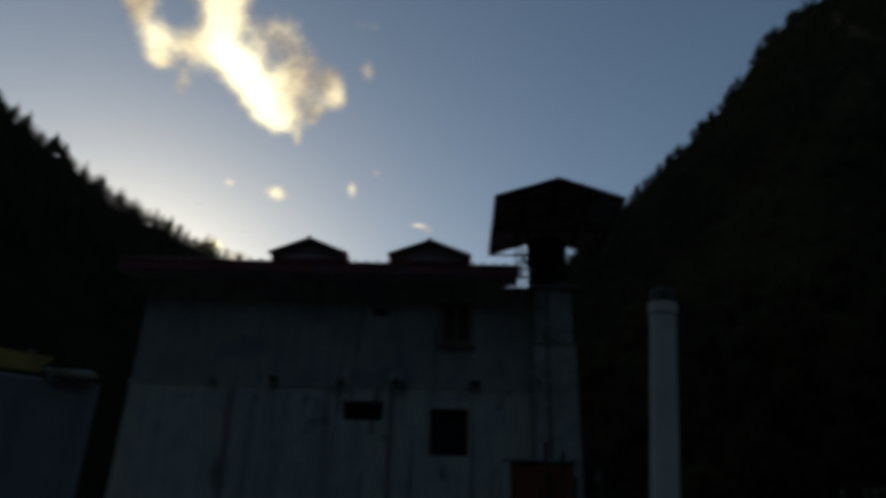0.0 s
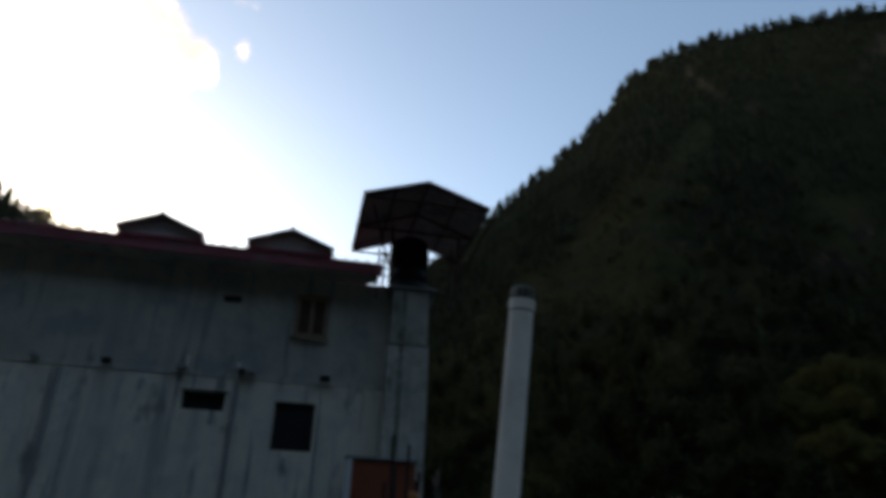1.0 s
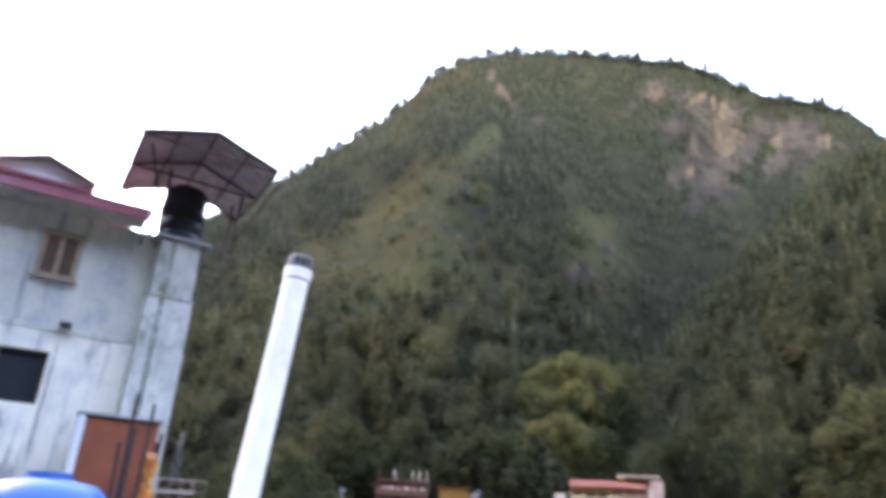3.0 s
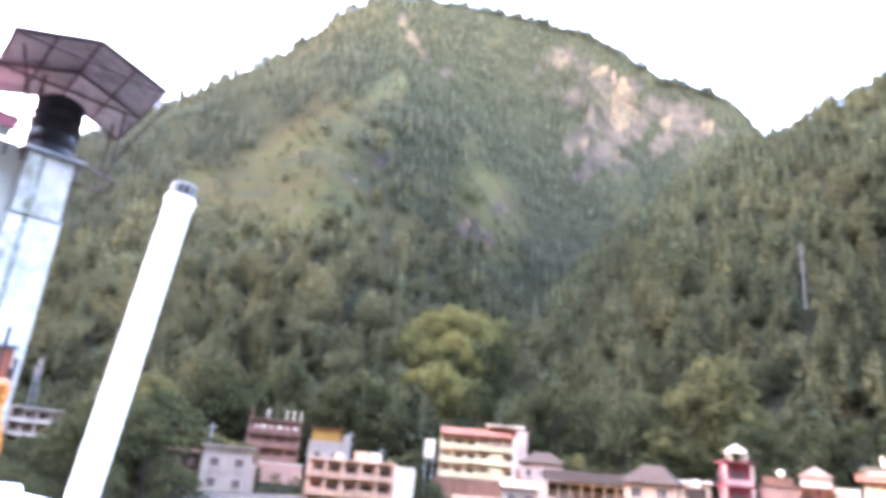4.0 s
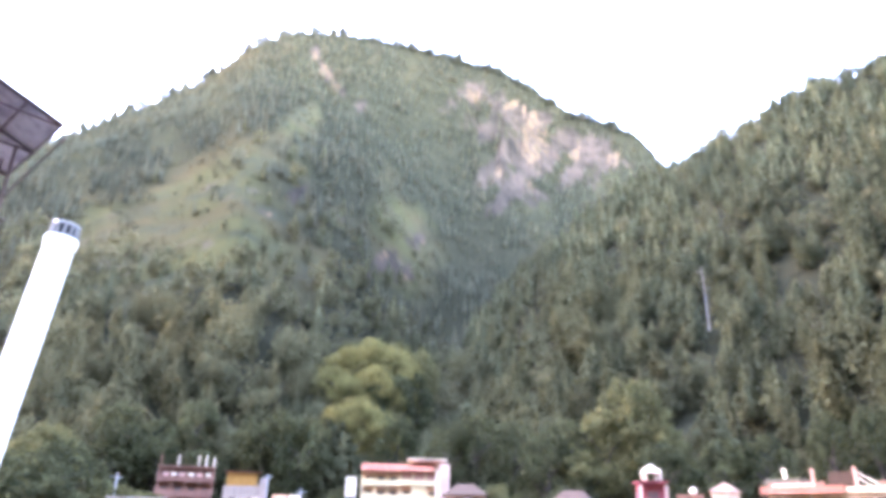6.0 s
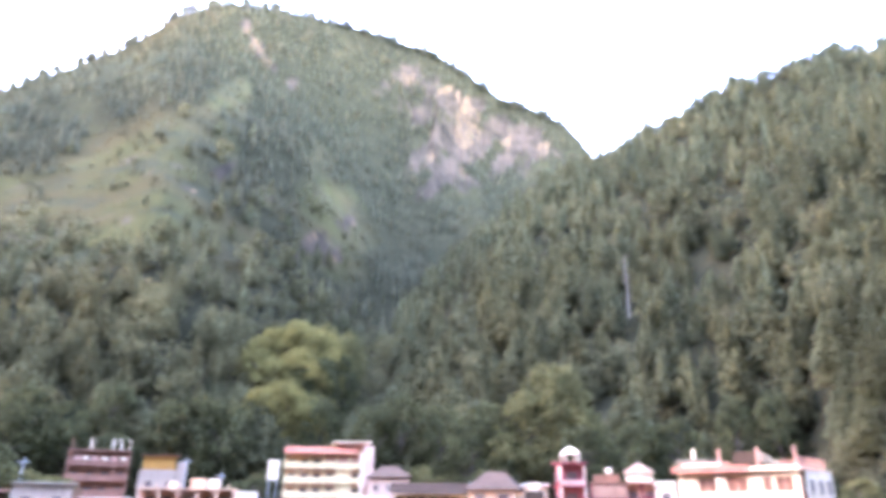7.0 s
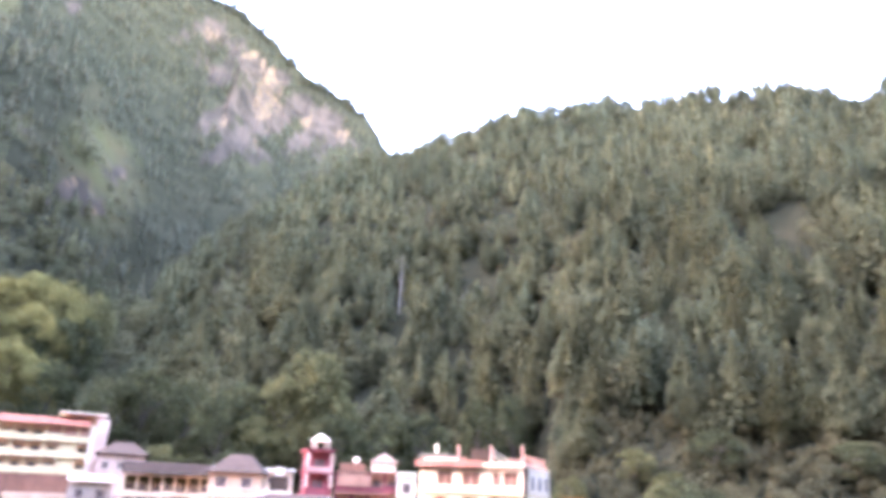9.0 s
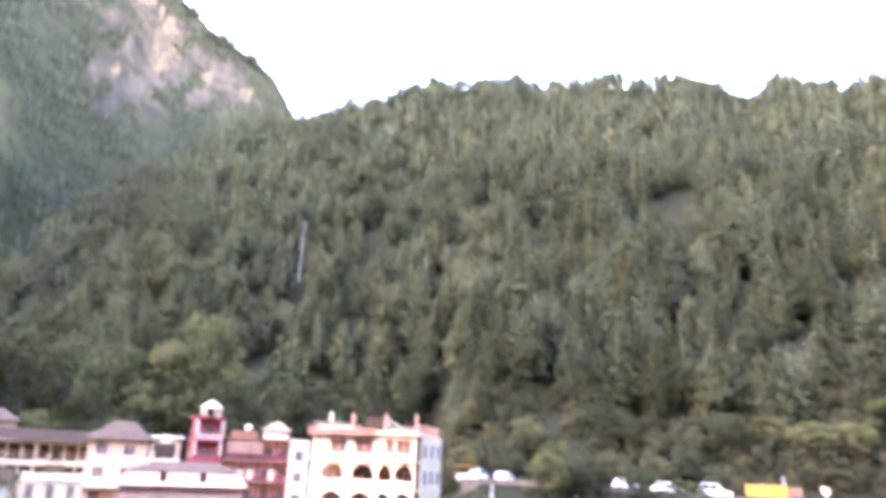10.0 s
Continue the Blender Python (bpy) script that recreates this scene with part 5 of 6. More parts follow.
for k in range(4):
    z = k * 3.1
    loc(pt, "balcony_floor", -2.45, 2.45, -0.2, 5.5, z - 0.1, z + 0.12, "pink")
    loc(pt, "balcony_wall", -2.4, 2.4, -0.15, 0.0, z + 0.13, z + 0.95, "rose" if k % 2 else "pink")
    for x in (-2.4, 2.0):
        loc(pt, "pier", x, x + 0.4, -0.16, 0.3, z + 0.96, z + 2.98, "lightpink")
    w2 = window_mesh(2.0, 1.7, P["pink"])
    add_windows(pt, w2, [(0, 0.88, z + 0.5, 0), (-2.32, 3.0, z + 0.5, -90)])
loc(pt, "roof_slab", -2.6, 2.6, -0.3, 5.6, 12.62, 12.9, "pink")
for x in (-1.2, 1.3):
    for yy in (0.4, 3.3):
        loc(pt, "kiosk_post", x, x + 0.3, yy, yy + 0.3, 12.92, 14.2, "white")
bm = bmesh.new()
apex = bm.verts.new((0.2, 2.0, 15.4))
lo = [bm.verts.new(p) for p in ((-1.4, 0.2, 14.25), (1.8, 0.2, 14.25), (1.8, 3.9, 14.25), (-1.4, 3.9, 14.25))]
bm.faces.new(lo[::-1])
for i in range(4):
    bm.faces.new((lo[i], lo[(i + 1) % 4], apex))
part("kiosk_roof", bm, P["white"], pt, "white pyramid roof")
# plum house with a white pavilion on its roof
pl = veranda_house("plum and pink two-storey house with roof clutter", 68.6, 104, 6.8, 9.2, 8, 3, 2.9, 4, "plum", "brown", "rosewash", solid=0.9, deep=0.9)
loc(pl, "beige_panel", -4.4, 0.2, -0.2, -0.13, 6.7, 8.3, "dusk", "dull beige upper balcony wall")
for x in (-2.9, -1.5, 1.4):
    loc(pl, "pink_panel", x, x + 0.8, -0.19, -0.13, 3.2, 4.6, "lightpink", "pale pink panel")
loc(pl, "pavilion", 0.3, 3.9, 2, 5, 8.82, 10.2, "white")
bm = bmesh.new()
prism(bm, [(0.0, 10.22), (4.2, 10.22), (2.1, 11.5)], 1.6, 5.4)
part("pavilion_roof", bm, P["lightpink"], pl)
loc(pl, "roof_room", -4.3, -0.6, 2.5, 6, 8.82, 9.9, "brown")
bm = bmesh.new()
bmesh.ops.create_uvsphere(bm, u_segments=12, v_segments=8, radius=0.5)
bmesh.ops.translate(bm, verts=bm.verts, vec=(-2.0, 3.2, 10.36))
part("roof_tank", bm, P["white"], pl, "round white roof tank")
plain_house("narrow white house squeezed between its neighbours", 71.6, 99, 6.4, 2.6, 6, 3, 2.8, 1, "white", "grey", "flat", sunk=5)

# cream corner hotel with arched verandas
CH = town_thing("hotel", "large cream hotel with arched verandas and a red-edged roof terrace", "building", 76.6, 75.5, 1.5, -22)
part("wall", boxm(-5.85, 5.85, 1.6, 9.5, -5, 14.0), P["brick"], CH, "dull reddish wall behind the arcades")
ARCHED = ((-4.6, -2.0), (-1.2, 1.35), (1.75, 3.3), (3.6, 5.6))
UPPER = ((-3.8, -1.9), (-0.95, 1.15), (2.55, 3.45), (3.7, 5.3))


def solid_between(name, openings, z0, z1, y1, paint):
    """The upright pieces of a front that stand between its openings."""
    stops = [-5.85] + [x for o in openings for x in o] + [5.85]
    for x0, x1 in zip(stops[::2], stops[1::2]):
        loc(CH, name, x0, x1, 0.0, y1, z0, z1, paint)


for k, zb in enumerate((1.25, 4.0, 6.75, 9.5)):
    loc(CH, "parapet", -5.85, 5.85, -0.03, 0.32, zb - 1.0, zb, "apricot" if k != 2 else "cream")
    loc(CH, "floor_slab", -5.95, 5.95, -0.06, 1.58, zb - 1.12, zb - 1.01, "butter")
    solid_between("pier", ARCHED, zb + 0.004, zb + 1.63, 0.3, "apricot")
    for x0, x1 in ARCHED:
        cx, rad, n = (x0 + x1) / 2, (x1 - x0) / 2, 14
        arc = [(cx - rad * math.cos(math.pi * i / n), zb + 0.45 + 1.05 * math.sin(math.pi * i / n)) for i in range(n + 1)]
        bm = bmesh.new()
        prism(bm, [(x0, zb + 1.63)] + arc + [(x1, zb + 1.63)], 0.004, 0.296)
        part("arch", bm, P["apricot"], CH)
        bm = bmesh.new()
        rim = [(cx + (px - cx) * 1.06, zb + 0.45 + (pz - zb - 0.45) * 1.1) for px, pz in arc]
        prism(bm, arc + rim[::-1], -0.05, 0.0)
        part("arch_moulding", bm, P["butter"], CH)
    add_windows(CH, window_mesh(1.0, 1.3, P["peach"]), [((x0 + x1) / 2, 1.58, zb - 0.5, 0) for x0, x1 in ARCHED])
loc(CH, "top_parapet", -5.85, 5.85, 0.0, 0.3, 11.14, 12.15, "apricot")
loc(CH, "balcony_ledge", -5.95, 5.95, -0.25, -0.004, 11.3, 11.45, "butter")
solid_between("top_pier", UPPER, 12.154, 13.45, 0.3, "apricot")
loc(CH, "top_beam", -5.85, 5.85, 0.0, 0.3, 13.454, 14.0, "apricot")
loc(CH, "pilaster", -1.85, -1.55, -0.12, -0.004, 11.5, 13.98, "white", "white pilaster")
for x0, x1 in UPPER:
    loc(CH, "shutter", x0, x1, 0.22, 0.27, 12.16, 13.44, "brown", "dusty brown shutters")
    loc(CH, "mullion", (x0 + x1) / 2 - 0.05, (x0 + x1) / 2 + 0.05, 0.16, 0.215, 12.16, 13.44, "rosewash")
loc(CH, "roof_slab", -6.0, 6.0, -0.2, 9.6, 14.01, 14.2, "apricot")
for sx in (-5.95, 5.86):
    loc(CH, "side_wall", sx, sx + 0.09, 1.62, 9.45, -5, 13.99, "white", "white plastered side wall")
for k in range(5):
    loc(CH, "side_band", 5.955, 6.03, 0.3, 9.45, k * 2.75 + 0.2, k * 2.75 + 0.4, "butter")
for k in range(5):
    for yy in (3.0, 5.6, 8.1):
        loc(CH, "side_window", 5.96, 6.02, yy - 0.45, yy + 0.45, k * 2.75 + 0.9, k * 2.75 + 2.2, M_PANE)
loc(CH, "rooftop_strip", -5.1, -1.2, -0.32, -0.21, 14.62, 14.82, "white", "white painted strip")
loc(CH, "roof_edge", -6.25, 1.5, -0.6, -0.21, 13.95, 14.6, "redroof", "dusky red roof edge")
loc(CH, "roof_edge", 1.52, 6.05, -0.4, -0.21, 13.98, 14.4, "apricot")
loc(CH, "roof_parapet", -5.7, -0.4, 0.1, 0.3, 14.21, 15.0, "brick")
loc(CH, "roof_tank", -0.3, 1.9, 0.9, 2.6, 14.21, 15.9, "darkwood", "dark brown roof tank")
loc(CH, "stair_head", -7.2, -3.6, 2.4, 6, 14.21, 15.5, "teal", "low grey-green roof hut")
bm = bmesh.new()
tube(bm, (-5.2, 2.8, 15.51), (-5.2, 2.8, 16.5), 0.17, n=10)
part("roof_drum", bm, P["white"], CH, "small white roof drum")
for x in (-1.4, 2.35, 5.75):
    loc(CH, "roof_column", x - 0.11, x + 0.11, 0.1, 0.32, 14.21, 16.2, "rosewash", "bare roof column")
bm = bmesh.new()
tube(bm, (2.5, 0.3, 15.7), (4.2, 0.3, 14.6), 0.05, n=6)
tube(bm, (2.5, 0.3, 15.2), (3.6, 0.3, 14.4), 0.05, n=6)
part("stair_rail", bm, P["white"], CH, "slanting white stair rail")
loc(CH, "roof_parapet", 4.2, 5.6, 0.1, 0.25, 14.21, 14.9, "brick")
for k in range(10):
    loc(CH, "rail_post", 5.5, 5.58, 0.8 + k * 0.9, 0.88 + k * 0.9, 14.21, 15.2, "rose")
loc(CH, "rail", 5.48, 5.6, 0.7, 9.3, 15.21, 15.3, "rose")

# ------------------------------------------------------------------ road on the right bank with parked vehicles
M_ROAD = mat("asphalt", (0.06, 0.06, 0.06), 0.95, var=0.2, scale=3, fine=8)
M_STONE = mat("retaining_stone", (0.115, 0.082, 0.056), 0.95, var=0.25, scale=1.2, fine=4)
M_TYRE = mat("tyre_rubber", (0.02, 0.02, 0.02), 0.9)
M_CAR = mat("white_car_paint", (0.55, 0.52, 0.47), 0.3, var=0.03, bump=0.0, spec=0.5)
bm = bmesh.new()
prev = None
for k in range(60):
    az = 84.5 + k * 0.75
    level = float(road_level(az))
    row = [bm.verts.new((*at(az, r), level)) for r in (97.2, 108.5)] + [bm.verts.new((*at(az, r), level - 0.6)) for r in (108.5, 97.2)]
    if prev:
        for i in range(4):
            bm.faces.new((prev[i], prev[(i + 1) % 4], row[(i + 1) % 4], row[i]))
    prev = row
tagged(part("road", bm, M_ROAD), "narrow asphalt road along the hillside", "road", kind="structure")
bm = bmesh.new()
prev = None
for k in range(60):
    az = 84.5 + k * 0.75
    top = float(road_level(az)) + 0.35
    row = [bm.verts.new((*at(az, r), zz)) for r, zz in ((96.4, 3.0), (97.1, 3.0), (97.1, top), (96.5, top))]
    if prev:
        for i in range(4):
            bm.faces.new((prev[i], prev[(i + 1) % 4], row[(i + 1) % 4], row[i]))
    prev = row
tagged(part("road_parapet", bm, M_STONE), "rough stone parapet along the road", "wall", kind="structure")


def car(label, az, r, turn, kind="car", long=4.1, high=1.5):
    """A parked car, side on: bevelled lower body, cabin, windows, wheels, lamps."""
    x, y = at(az, r)
    t = thing("car", label, "car", pose(x, y, float(road_level(az)), 0, 0, -az + turn), "parked vehicles")
    L = long / 2
    bm = bmesh.new()
    prism(bm, [(-L, 0.3), (L, 0.3), (L, 0.72), (L * 0.55, 0.86), (-L * 0.9, 0.9), (-L, 0.8)], -0.82, 0.82)
    bmesh.ops.bevel(bm, geom=bm.edges[:], offset=0.06, segments=2, affect="EDGES")
    body = part("body", bm, M_CAR, t)
    bm = bmesh.new()
    prism(bm, [(-L * 0.92, 0.88), (L * 0.55, 0.85), (L * 0.18, high), (-L * 0.72, high)], -0.72, 0.72)
    bmesh.ops.bevel(bm, geom=bm.edges[:], offset=0.05, segments=2, affect="EDGES")
    part("cabin", bm, M_CAR, t)
    for s in (-1, 1):
        for a, b in ((-0.72, -0.3), (-0.24, 0.16)):
            bm = boxm(L * a, L * b, s * 0.735 - 0.01, s * 0.735 + 0.01, 0.98, high - 0.14)
            part("window", bm, M_GLASS, t)
        for q in (-0.62, 0.62):
            bm = bmesh.new()
            tube(bm, (L * q, s * 0.66, 0.31), (L * q, s * 0.85, 0.31), 0.31, n=16)
            wheel = part("wheel", bm, M_TYRE, t)
            bm = bmesh.new()
            tube(bm, (L * q, s * 0.84, 0.31), (L * q, s * 0.86, 0.31), 0.18, n=12)
            part("rim", bm, M_STEEL, wheel)
        part("headlight", boxm(L - 0.05, L + 0.01, s * 0.6 - 0.15, s * 0.6 + 0.15, 0.58, 0.72), M_GLASS, t)
    return t


car("white parked car beside the road", 103.7, 99.5, 4, long=4.2, high=1.75)
car("white parked car beside the road, half hidden", 100.4, 100.5, 10, long=3.9)
car("white parked car beside the road, half hidden", 97.4, 102, 8, long=3.6)
car("white parked car near the corner hotel", 85.9, 103, 70, long=3.9, high=1.65)
car("white parked car near the corner hotel", 88.0, 104, 68, long=3.6, high=1.3)
tx, ty = at(107.6, 99.0)
truck = thing("truck", "yellow tipper truck parked beside the road", "truck", pose(tx, ty, float(road_level(107.6)), 0, 0, -107.6 + 6), "parked vehicles")
part("bed", boxm(-2.9, 1.6, -1.1, 1.1, 0.7, 2.0, 0.05), P["yellow"], truck)
part("bed_rim", boxm(-3.0, 1.7, -1.2, 1.2, 2.01, 2.16, 0.03), P["yellow"], truck)
for k in range(6):
    part("bed_rib", boxm(-2.8 + 0.85 * k, -2.68 + 0.85 * k, -1.17, -1.11, 0.75, 1.98), P["yellow"], truck)
part("cab", boxm(1.75, 3.2, -1.05, 1.05, 0.6, 1.9, 0.12), P["brown"], truck)
part("windscreen", boxm(3.2, 3.23, -0.8, 0.8, 1.25, 1.75), M_GLASS, truck)
for x in (-2.0, -0.9, 2.4):
    for s in (-1, 1):
        bm = bmesh.new()
        tube(bm, (x, s * 0.75, 0.48), (x, s * 1.08, 0.48), 0.48, n=16)
        part("wheel", bm, M_TYRE, truck)
stall = town_thing("roadside_stall", "small roadside stall with an orange edge", "stall", 84.9, 101, float(road_level(84.9)))
loc(stall, "roof", -1.6, 1.4, 0, 2, 1.9, 2.05, "ochre")
for x in (-1.5, 1.2):
    loc(stall, "post", x, x + 0.12, 0.1, 0.22, 0, 1.89, "brown")
loc(stall, "counter", -1.4, 1.1, 0.3, 1.0, 0, 0.9, "white")


def pole(az, r, h, label="grey utility pole with a cross-arm", arm=True):
    x, y = at(az, r)
    z = float(height(az, r))
    t = thing("utility_pole", label, "pole", pose(x, y, z, 0, 0, -az), "utility poles")
    bm = bmesh.new()
    tube(bm, (0, 0, -0.4), (0, 0, h), 0.14, 0.09, n=10)
    part("mast", bm, M_CONC, t)
    if arm:
        part("cross_arm", boxm(-0.8, 0.8, -0.06, 0.06, h - 0.7, h - 0.58), M_CONC, t)


for az, r, h in ((56.6, 112, 10.5), (55.2, 116, 9), (34.7, 134, 10.5), (37.3, 132, 8.5), (108.4, 103, 3.4), (87.0, 93.0, 2.2), (24.0, 125, 11)):
    pole(az, r, h, arm=r > 105)
px, py = at(111.0, 98.5)
rs = thing("road_sign", "small pale road sign on a post", "sign", pose(px, py, 9.80, 0, 0, -111))
part("post", boxm(-0.05, 0.05, -0.05, 0.05, 0, 1.3), M_STEEL, rs)
part("plate", boxm(-0.42, 0.42, -0.09, -0.06, 1.2, 2.1, 0.02), P["peach"], rs)


# telecom mast behind the terraced block
mx, my = at(11.4, 163)
mast = thing("telecom_mast", "pale lattice telecom mast with panel antennas", "mast", pose(mx, my, float(height(11.4, 163)) - 0.5, 0, 0, -11.4))
for s, q in ((-1, -1), (-1, 1), (1, -1), (1, 1)):
    bm = bmesh.new()
    tube(bm, (s * 1.0, q * 1.0, 0), (s * 0.35, q * 0.35, 15), 0.06, 0.04, n=6)
    part("leg", bm, M_CONC, mast)
for k in range(8):
    z0, z1 = k * 1.85, (k + 1) * 1.85
    a, b = 1.0 - 0.65 * z0 / 15, 1.0 - 0.65 * z1 / 15
    for q in (-1, 1):
        bm = bmesh.new()
        tube(bm, (-a, q * a, z0), (b, q * b, z1), 0.03, n=5)
        part("brace", bm, M_CONC, mast)
for x, z0, z1 in ((-0.9, 10.4, 12.4), (-0.3, 10.2, 12.2), (0.4, 10.4, 12.4), (-0.5, 13.0, 14.8), (0.3, 13.0, 14.8)):
    part("antenna", boxm(x - 0.11, x + 0.11, -0.8, -0.6, z0, z1, 0.03), P["grey"], mast)
mast.scale = (0.8, 0.8, 0.72)
# sandy yard below the grey house
bm = bmesh.new()
rim = [(*at(22.8, 113), 8.3), (*at(27.0, 112), 8.6), (*at(31.4, 109), 9.0), (*at(31.6, 84), 7.0), (*at(27.5, 81), 6.6), (*at(22.6, 84), 6.2)]
top = [bm.verts.new(p) for p in rim]
foot = [bm.verts.new((p[0], p[1], -1.0)) for p in rim]
bm.faces.new(top[::-1]), bm.faces.new(foot)
for i in range(6):
    bm.faces.new((top[i], top[(i + 1) % 6], foot[(i + 1) % 6], foot[i]))
bmesh.ops.recalc_face_normals(bm, faces=bm.faces[:])
tagged(part("sandy_yard", bm, mat("sand", (0.030, 0.020, 0.011), 0.95, var=0.3, scale=2.5, fine=0.8, bump=0.3, second=(0.012, 0.014, 0.006))), "bare sandy yard with grass patches beneath the grey house", "yard", kind="structure")

# ------------------------------------------------------------------ single trees round the town
def leaf_mesh(name, seed, clumps, leaves, leaf, spread, material):
    """A crown one metre high: clumps of small leaves with gaps between them. tone varies from clump to clump, and
    upward-facing leaves are painted lighter, as lit from above.
    """
    rng = np.random.RandomState(seed)
    co, tone = [], []
    for k in range(clumps):
        th, u = rng.rand() * 6.283, ((k + rng.rand()) / clumps) ** 0.8
        q = spread * math.sqrt(max(0.03, 1 - (1.75 * u - 0.75) ** 2)) * rng.uniform(0.55, 1.0)
        c = np.array([q * math.cos(th), q * math.sin(th), 0.20 + 0.66 * u])
        size = rng.uniform(0.09, 0.17)
        n = rng.normal(size=(leaves, 3))
        n /= np.linalg.norm(n, axis=1)[:, None]
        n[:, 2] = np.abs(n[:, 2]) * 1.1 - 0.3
        p = c + n * size * rng.uniform(0.65, 1.1, (leaves, 1))
        t1 = rng.normal(size=(leaves, 3))
        t1 /= np.linalg.norm(t1, axis=1)[:, None]
        t2 = np.cross(n + 0.4 * rng.normal(size=(leaves, 3)), t1)
        t2 /= np.linalg.norm(t2, axis=1)[:, None] + 1e-6
        s = leaf * rng.uniform(0.6, 1.3, (leaves, 1))
        co.append(np.stack([p + s * t1, p + 0.7 * s * t2, p - s * t1, p - 0.7 * s * t2], 1).reshape(-1, 3))
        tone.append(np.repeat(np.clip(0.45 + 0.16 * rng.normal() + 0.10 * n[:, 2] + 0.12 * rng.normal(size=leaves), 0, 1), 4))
    co = np.vstack(co)
    return mesh_from(name, co, np.arange(len(co)).reshape(-1, 4), material, values={"tone": np.concatenate(tone), "warm": np.full(len(co), rng.uniform(0.35, 0.75))})


def trunk_mesh(seed, material):
    bm = bmesh.new()
    rng = random.Random(seed)
    tube(bm, (0, 0, -0.06), (0.01, 0, 0.3), 0.035, 0.026, n=8)
    tube(bm, (0.01, 0, 0.3), (0.0, 0.02, 0.62), 0.026, 0.012, n=8)
    for k in range(7):
        a, z = rng.uniform(0, 6.28), 0.24 + 0.05 * k
        tube(bm, (0, 0, z), (0.26 * math.cos(a), 0.26 * math.sin(a), z + rng.uniform(0.12, 0.26)), 0.014, 0.004, n=5)
    me = bpy.data.meshes.new("trunk")
    bm.to_mesh(me), bm.free()
    me.materials.append(material)
    return me


M_LEAF_Y = foliage("yellow_green_leaves", (0.088, 0.079, 0.030), (0.185, 0.162, 0.060))
M_LEAF_D = foliage("dark_leaves", (0.024, 0.027, 0.015), (0.075, 0.077, 0.036))
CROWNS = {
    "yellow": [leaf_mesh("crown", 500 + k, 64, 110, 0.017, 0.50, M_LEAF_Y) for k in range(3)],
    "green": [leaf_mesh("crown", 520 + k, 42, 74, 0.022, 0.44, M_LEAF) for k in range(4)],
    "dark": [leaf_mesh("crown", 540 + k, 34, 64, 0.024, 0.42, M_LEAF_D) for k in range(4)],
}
TRUNKS = [trunk_mesh(k, M_BARK) for k in range(3)]
LABELS = {"yellow": "broad yellow-green tree at the foot of the wood", "green": "leafy green tree beside the houses", "dark": "dark leafy tree between the houses"}
tree_count = [0]


def tree(kind, az, r, h, wide=1.0, sink=0.0):
    x, y = at(az, r)
    k = tree_count[0]
    tree_count[0] += 1
    t = thing("tree", LABELS[kind], "tree", pose(x, y, float(height(az, r)) - sink, 0, 0, 47 * k), "trees round the town")
    t.scale = (h * wide, h * wide, h)
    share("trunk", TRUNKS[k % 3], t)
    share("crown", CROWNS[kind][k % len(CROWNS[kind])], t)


def tree_to(kind, az, r, top, wide=1.0):
    """A tree whose crown reaches a given elevation angle."""
    tree(kind, az, r, max(6.0, EYE + r * math.tan(radians(top)) - float(height(az, r))), wide)


for az, r, top, w in ((39.0, 196, 12.2, 1.1), (40.6, 206, 14.0, 1.0), (42.4, 211, 14.9, 0.75),
                      (40.4, 190, 11.6, 0.7), (42.6, 194, 12.6, 0.6), (44.2, 206, 14.2, 0.6),
                      (41.4, 160, 10.1, 0.62), (39.8, 160, 9.4, 0.6), (43.2, 162, 8.9, 0.55)):
    tree_to("yellow", az, r, top, w)
for az, r, top, w in ((44.8, 216, 14.9, 0.45), (46.4, 220, 14.2, 0.42), (63.4, 150, 11.8, 0.62), (61.4, 147, 9.4, 0.75), (59.6, 144, 6.4, 0.9), (65.4, 148, 8.6, 0.75), (86.2, 130, 6.8, 0.8), (19.1, 132, 6.8, 0.8)):
    tree_to("green", az, r, top, w)
for az, r, top, w in ((44.0, 196, 12.4, 0.55), (45.8, 200, 12.2, 0.55), (42.6, 192, 11.4, 0.6), (44.6, 158, 8.8, 0.6), (38.4, 156, 8.4, 0.7), (65.4, 138, 6.6, 0.75), (35.2, 150, 8.8, 0.7), (37.0, 148, 8.2, 0.7),
                      (33.4, 153, 8.2, 0.7), (56.8, 142, 7.4, 0.7), (58.2, 147, 8.8, 0.6), (69.8, 140, 6.8, 0.75), (72.8, 143, 7.2, 0.7), (48.8, 150, 8.2, 0.65), (51.0, 152, 9.2, 0.6), (54.2, 150, 8.4, 0.65),
                      (77.2, 151, 8.4, 0.5), (80.0, 150, 8.6, 0.5), (23.5, 150, 8.8, 0.6), (29.0, 160, 9.0, 0.8), (26.2, 156, 7.6, 0.8)):
    tree_to("dark", az, r, top, w)
for az, r, h, w in ((8.6, 132, 5, 1.3), (10.4, 126, 5.5, 1.3), (12.2, 130, 5.5, 1.3), (13.8, 134, 7.5, 1.2), (15.0, 142, 10, 1.0), (9.6, 118, 5, 1.3), (11.6, 112, 5, 1.4), (14.0, 120, 6.5, 1.2), (13.0, 104, 5, 1.4)):
    tree("dark", az, r, h, w)
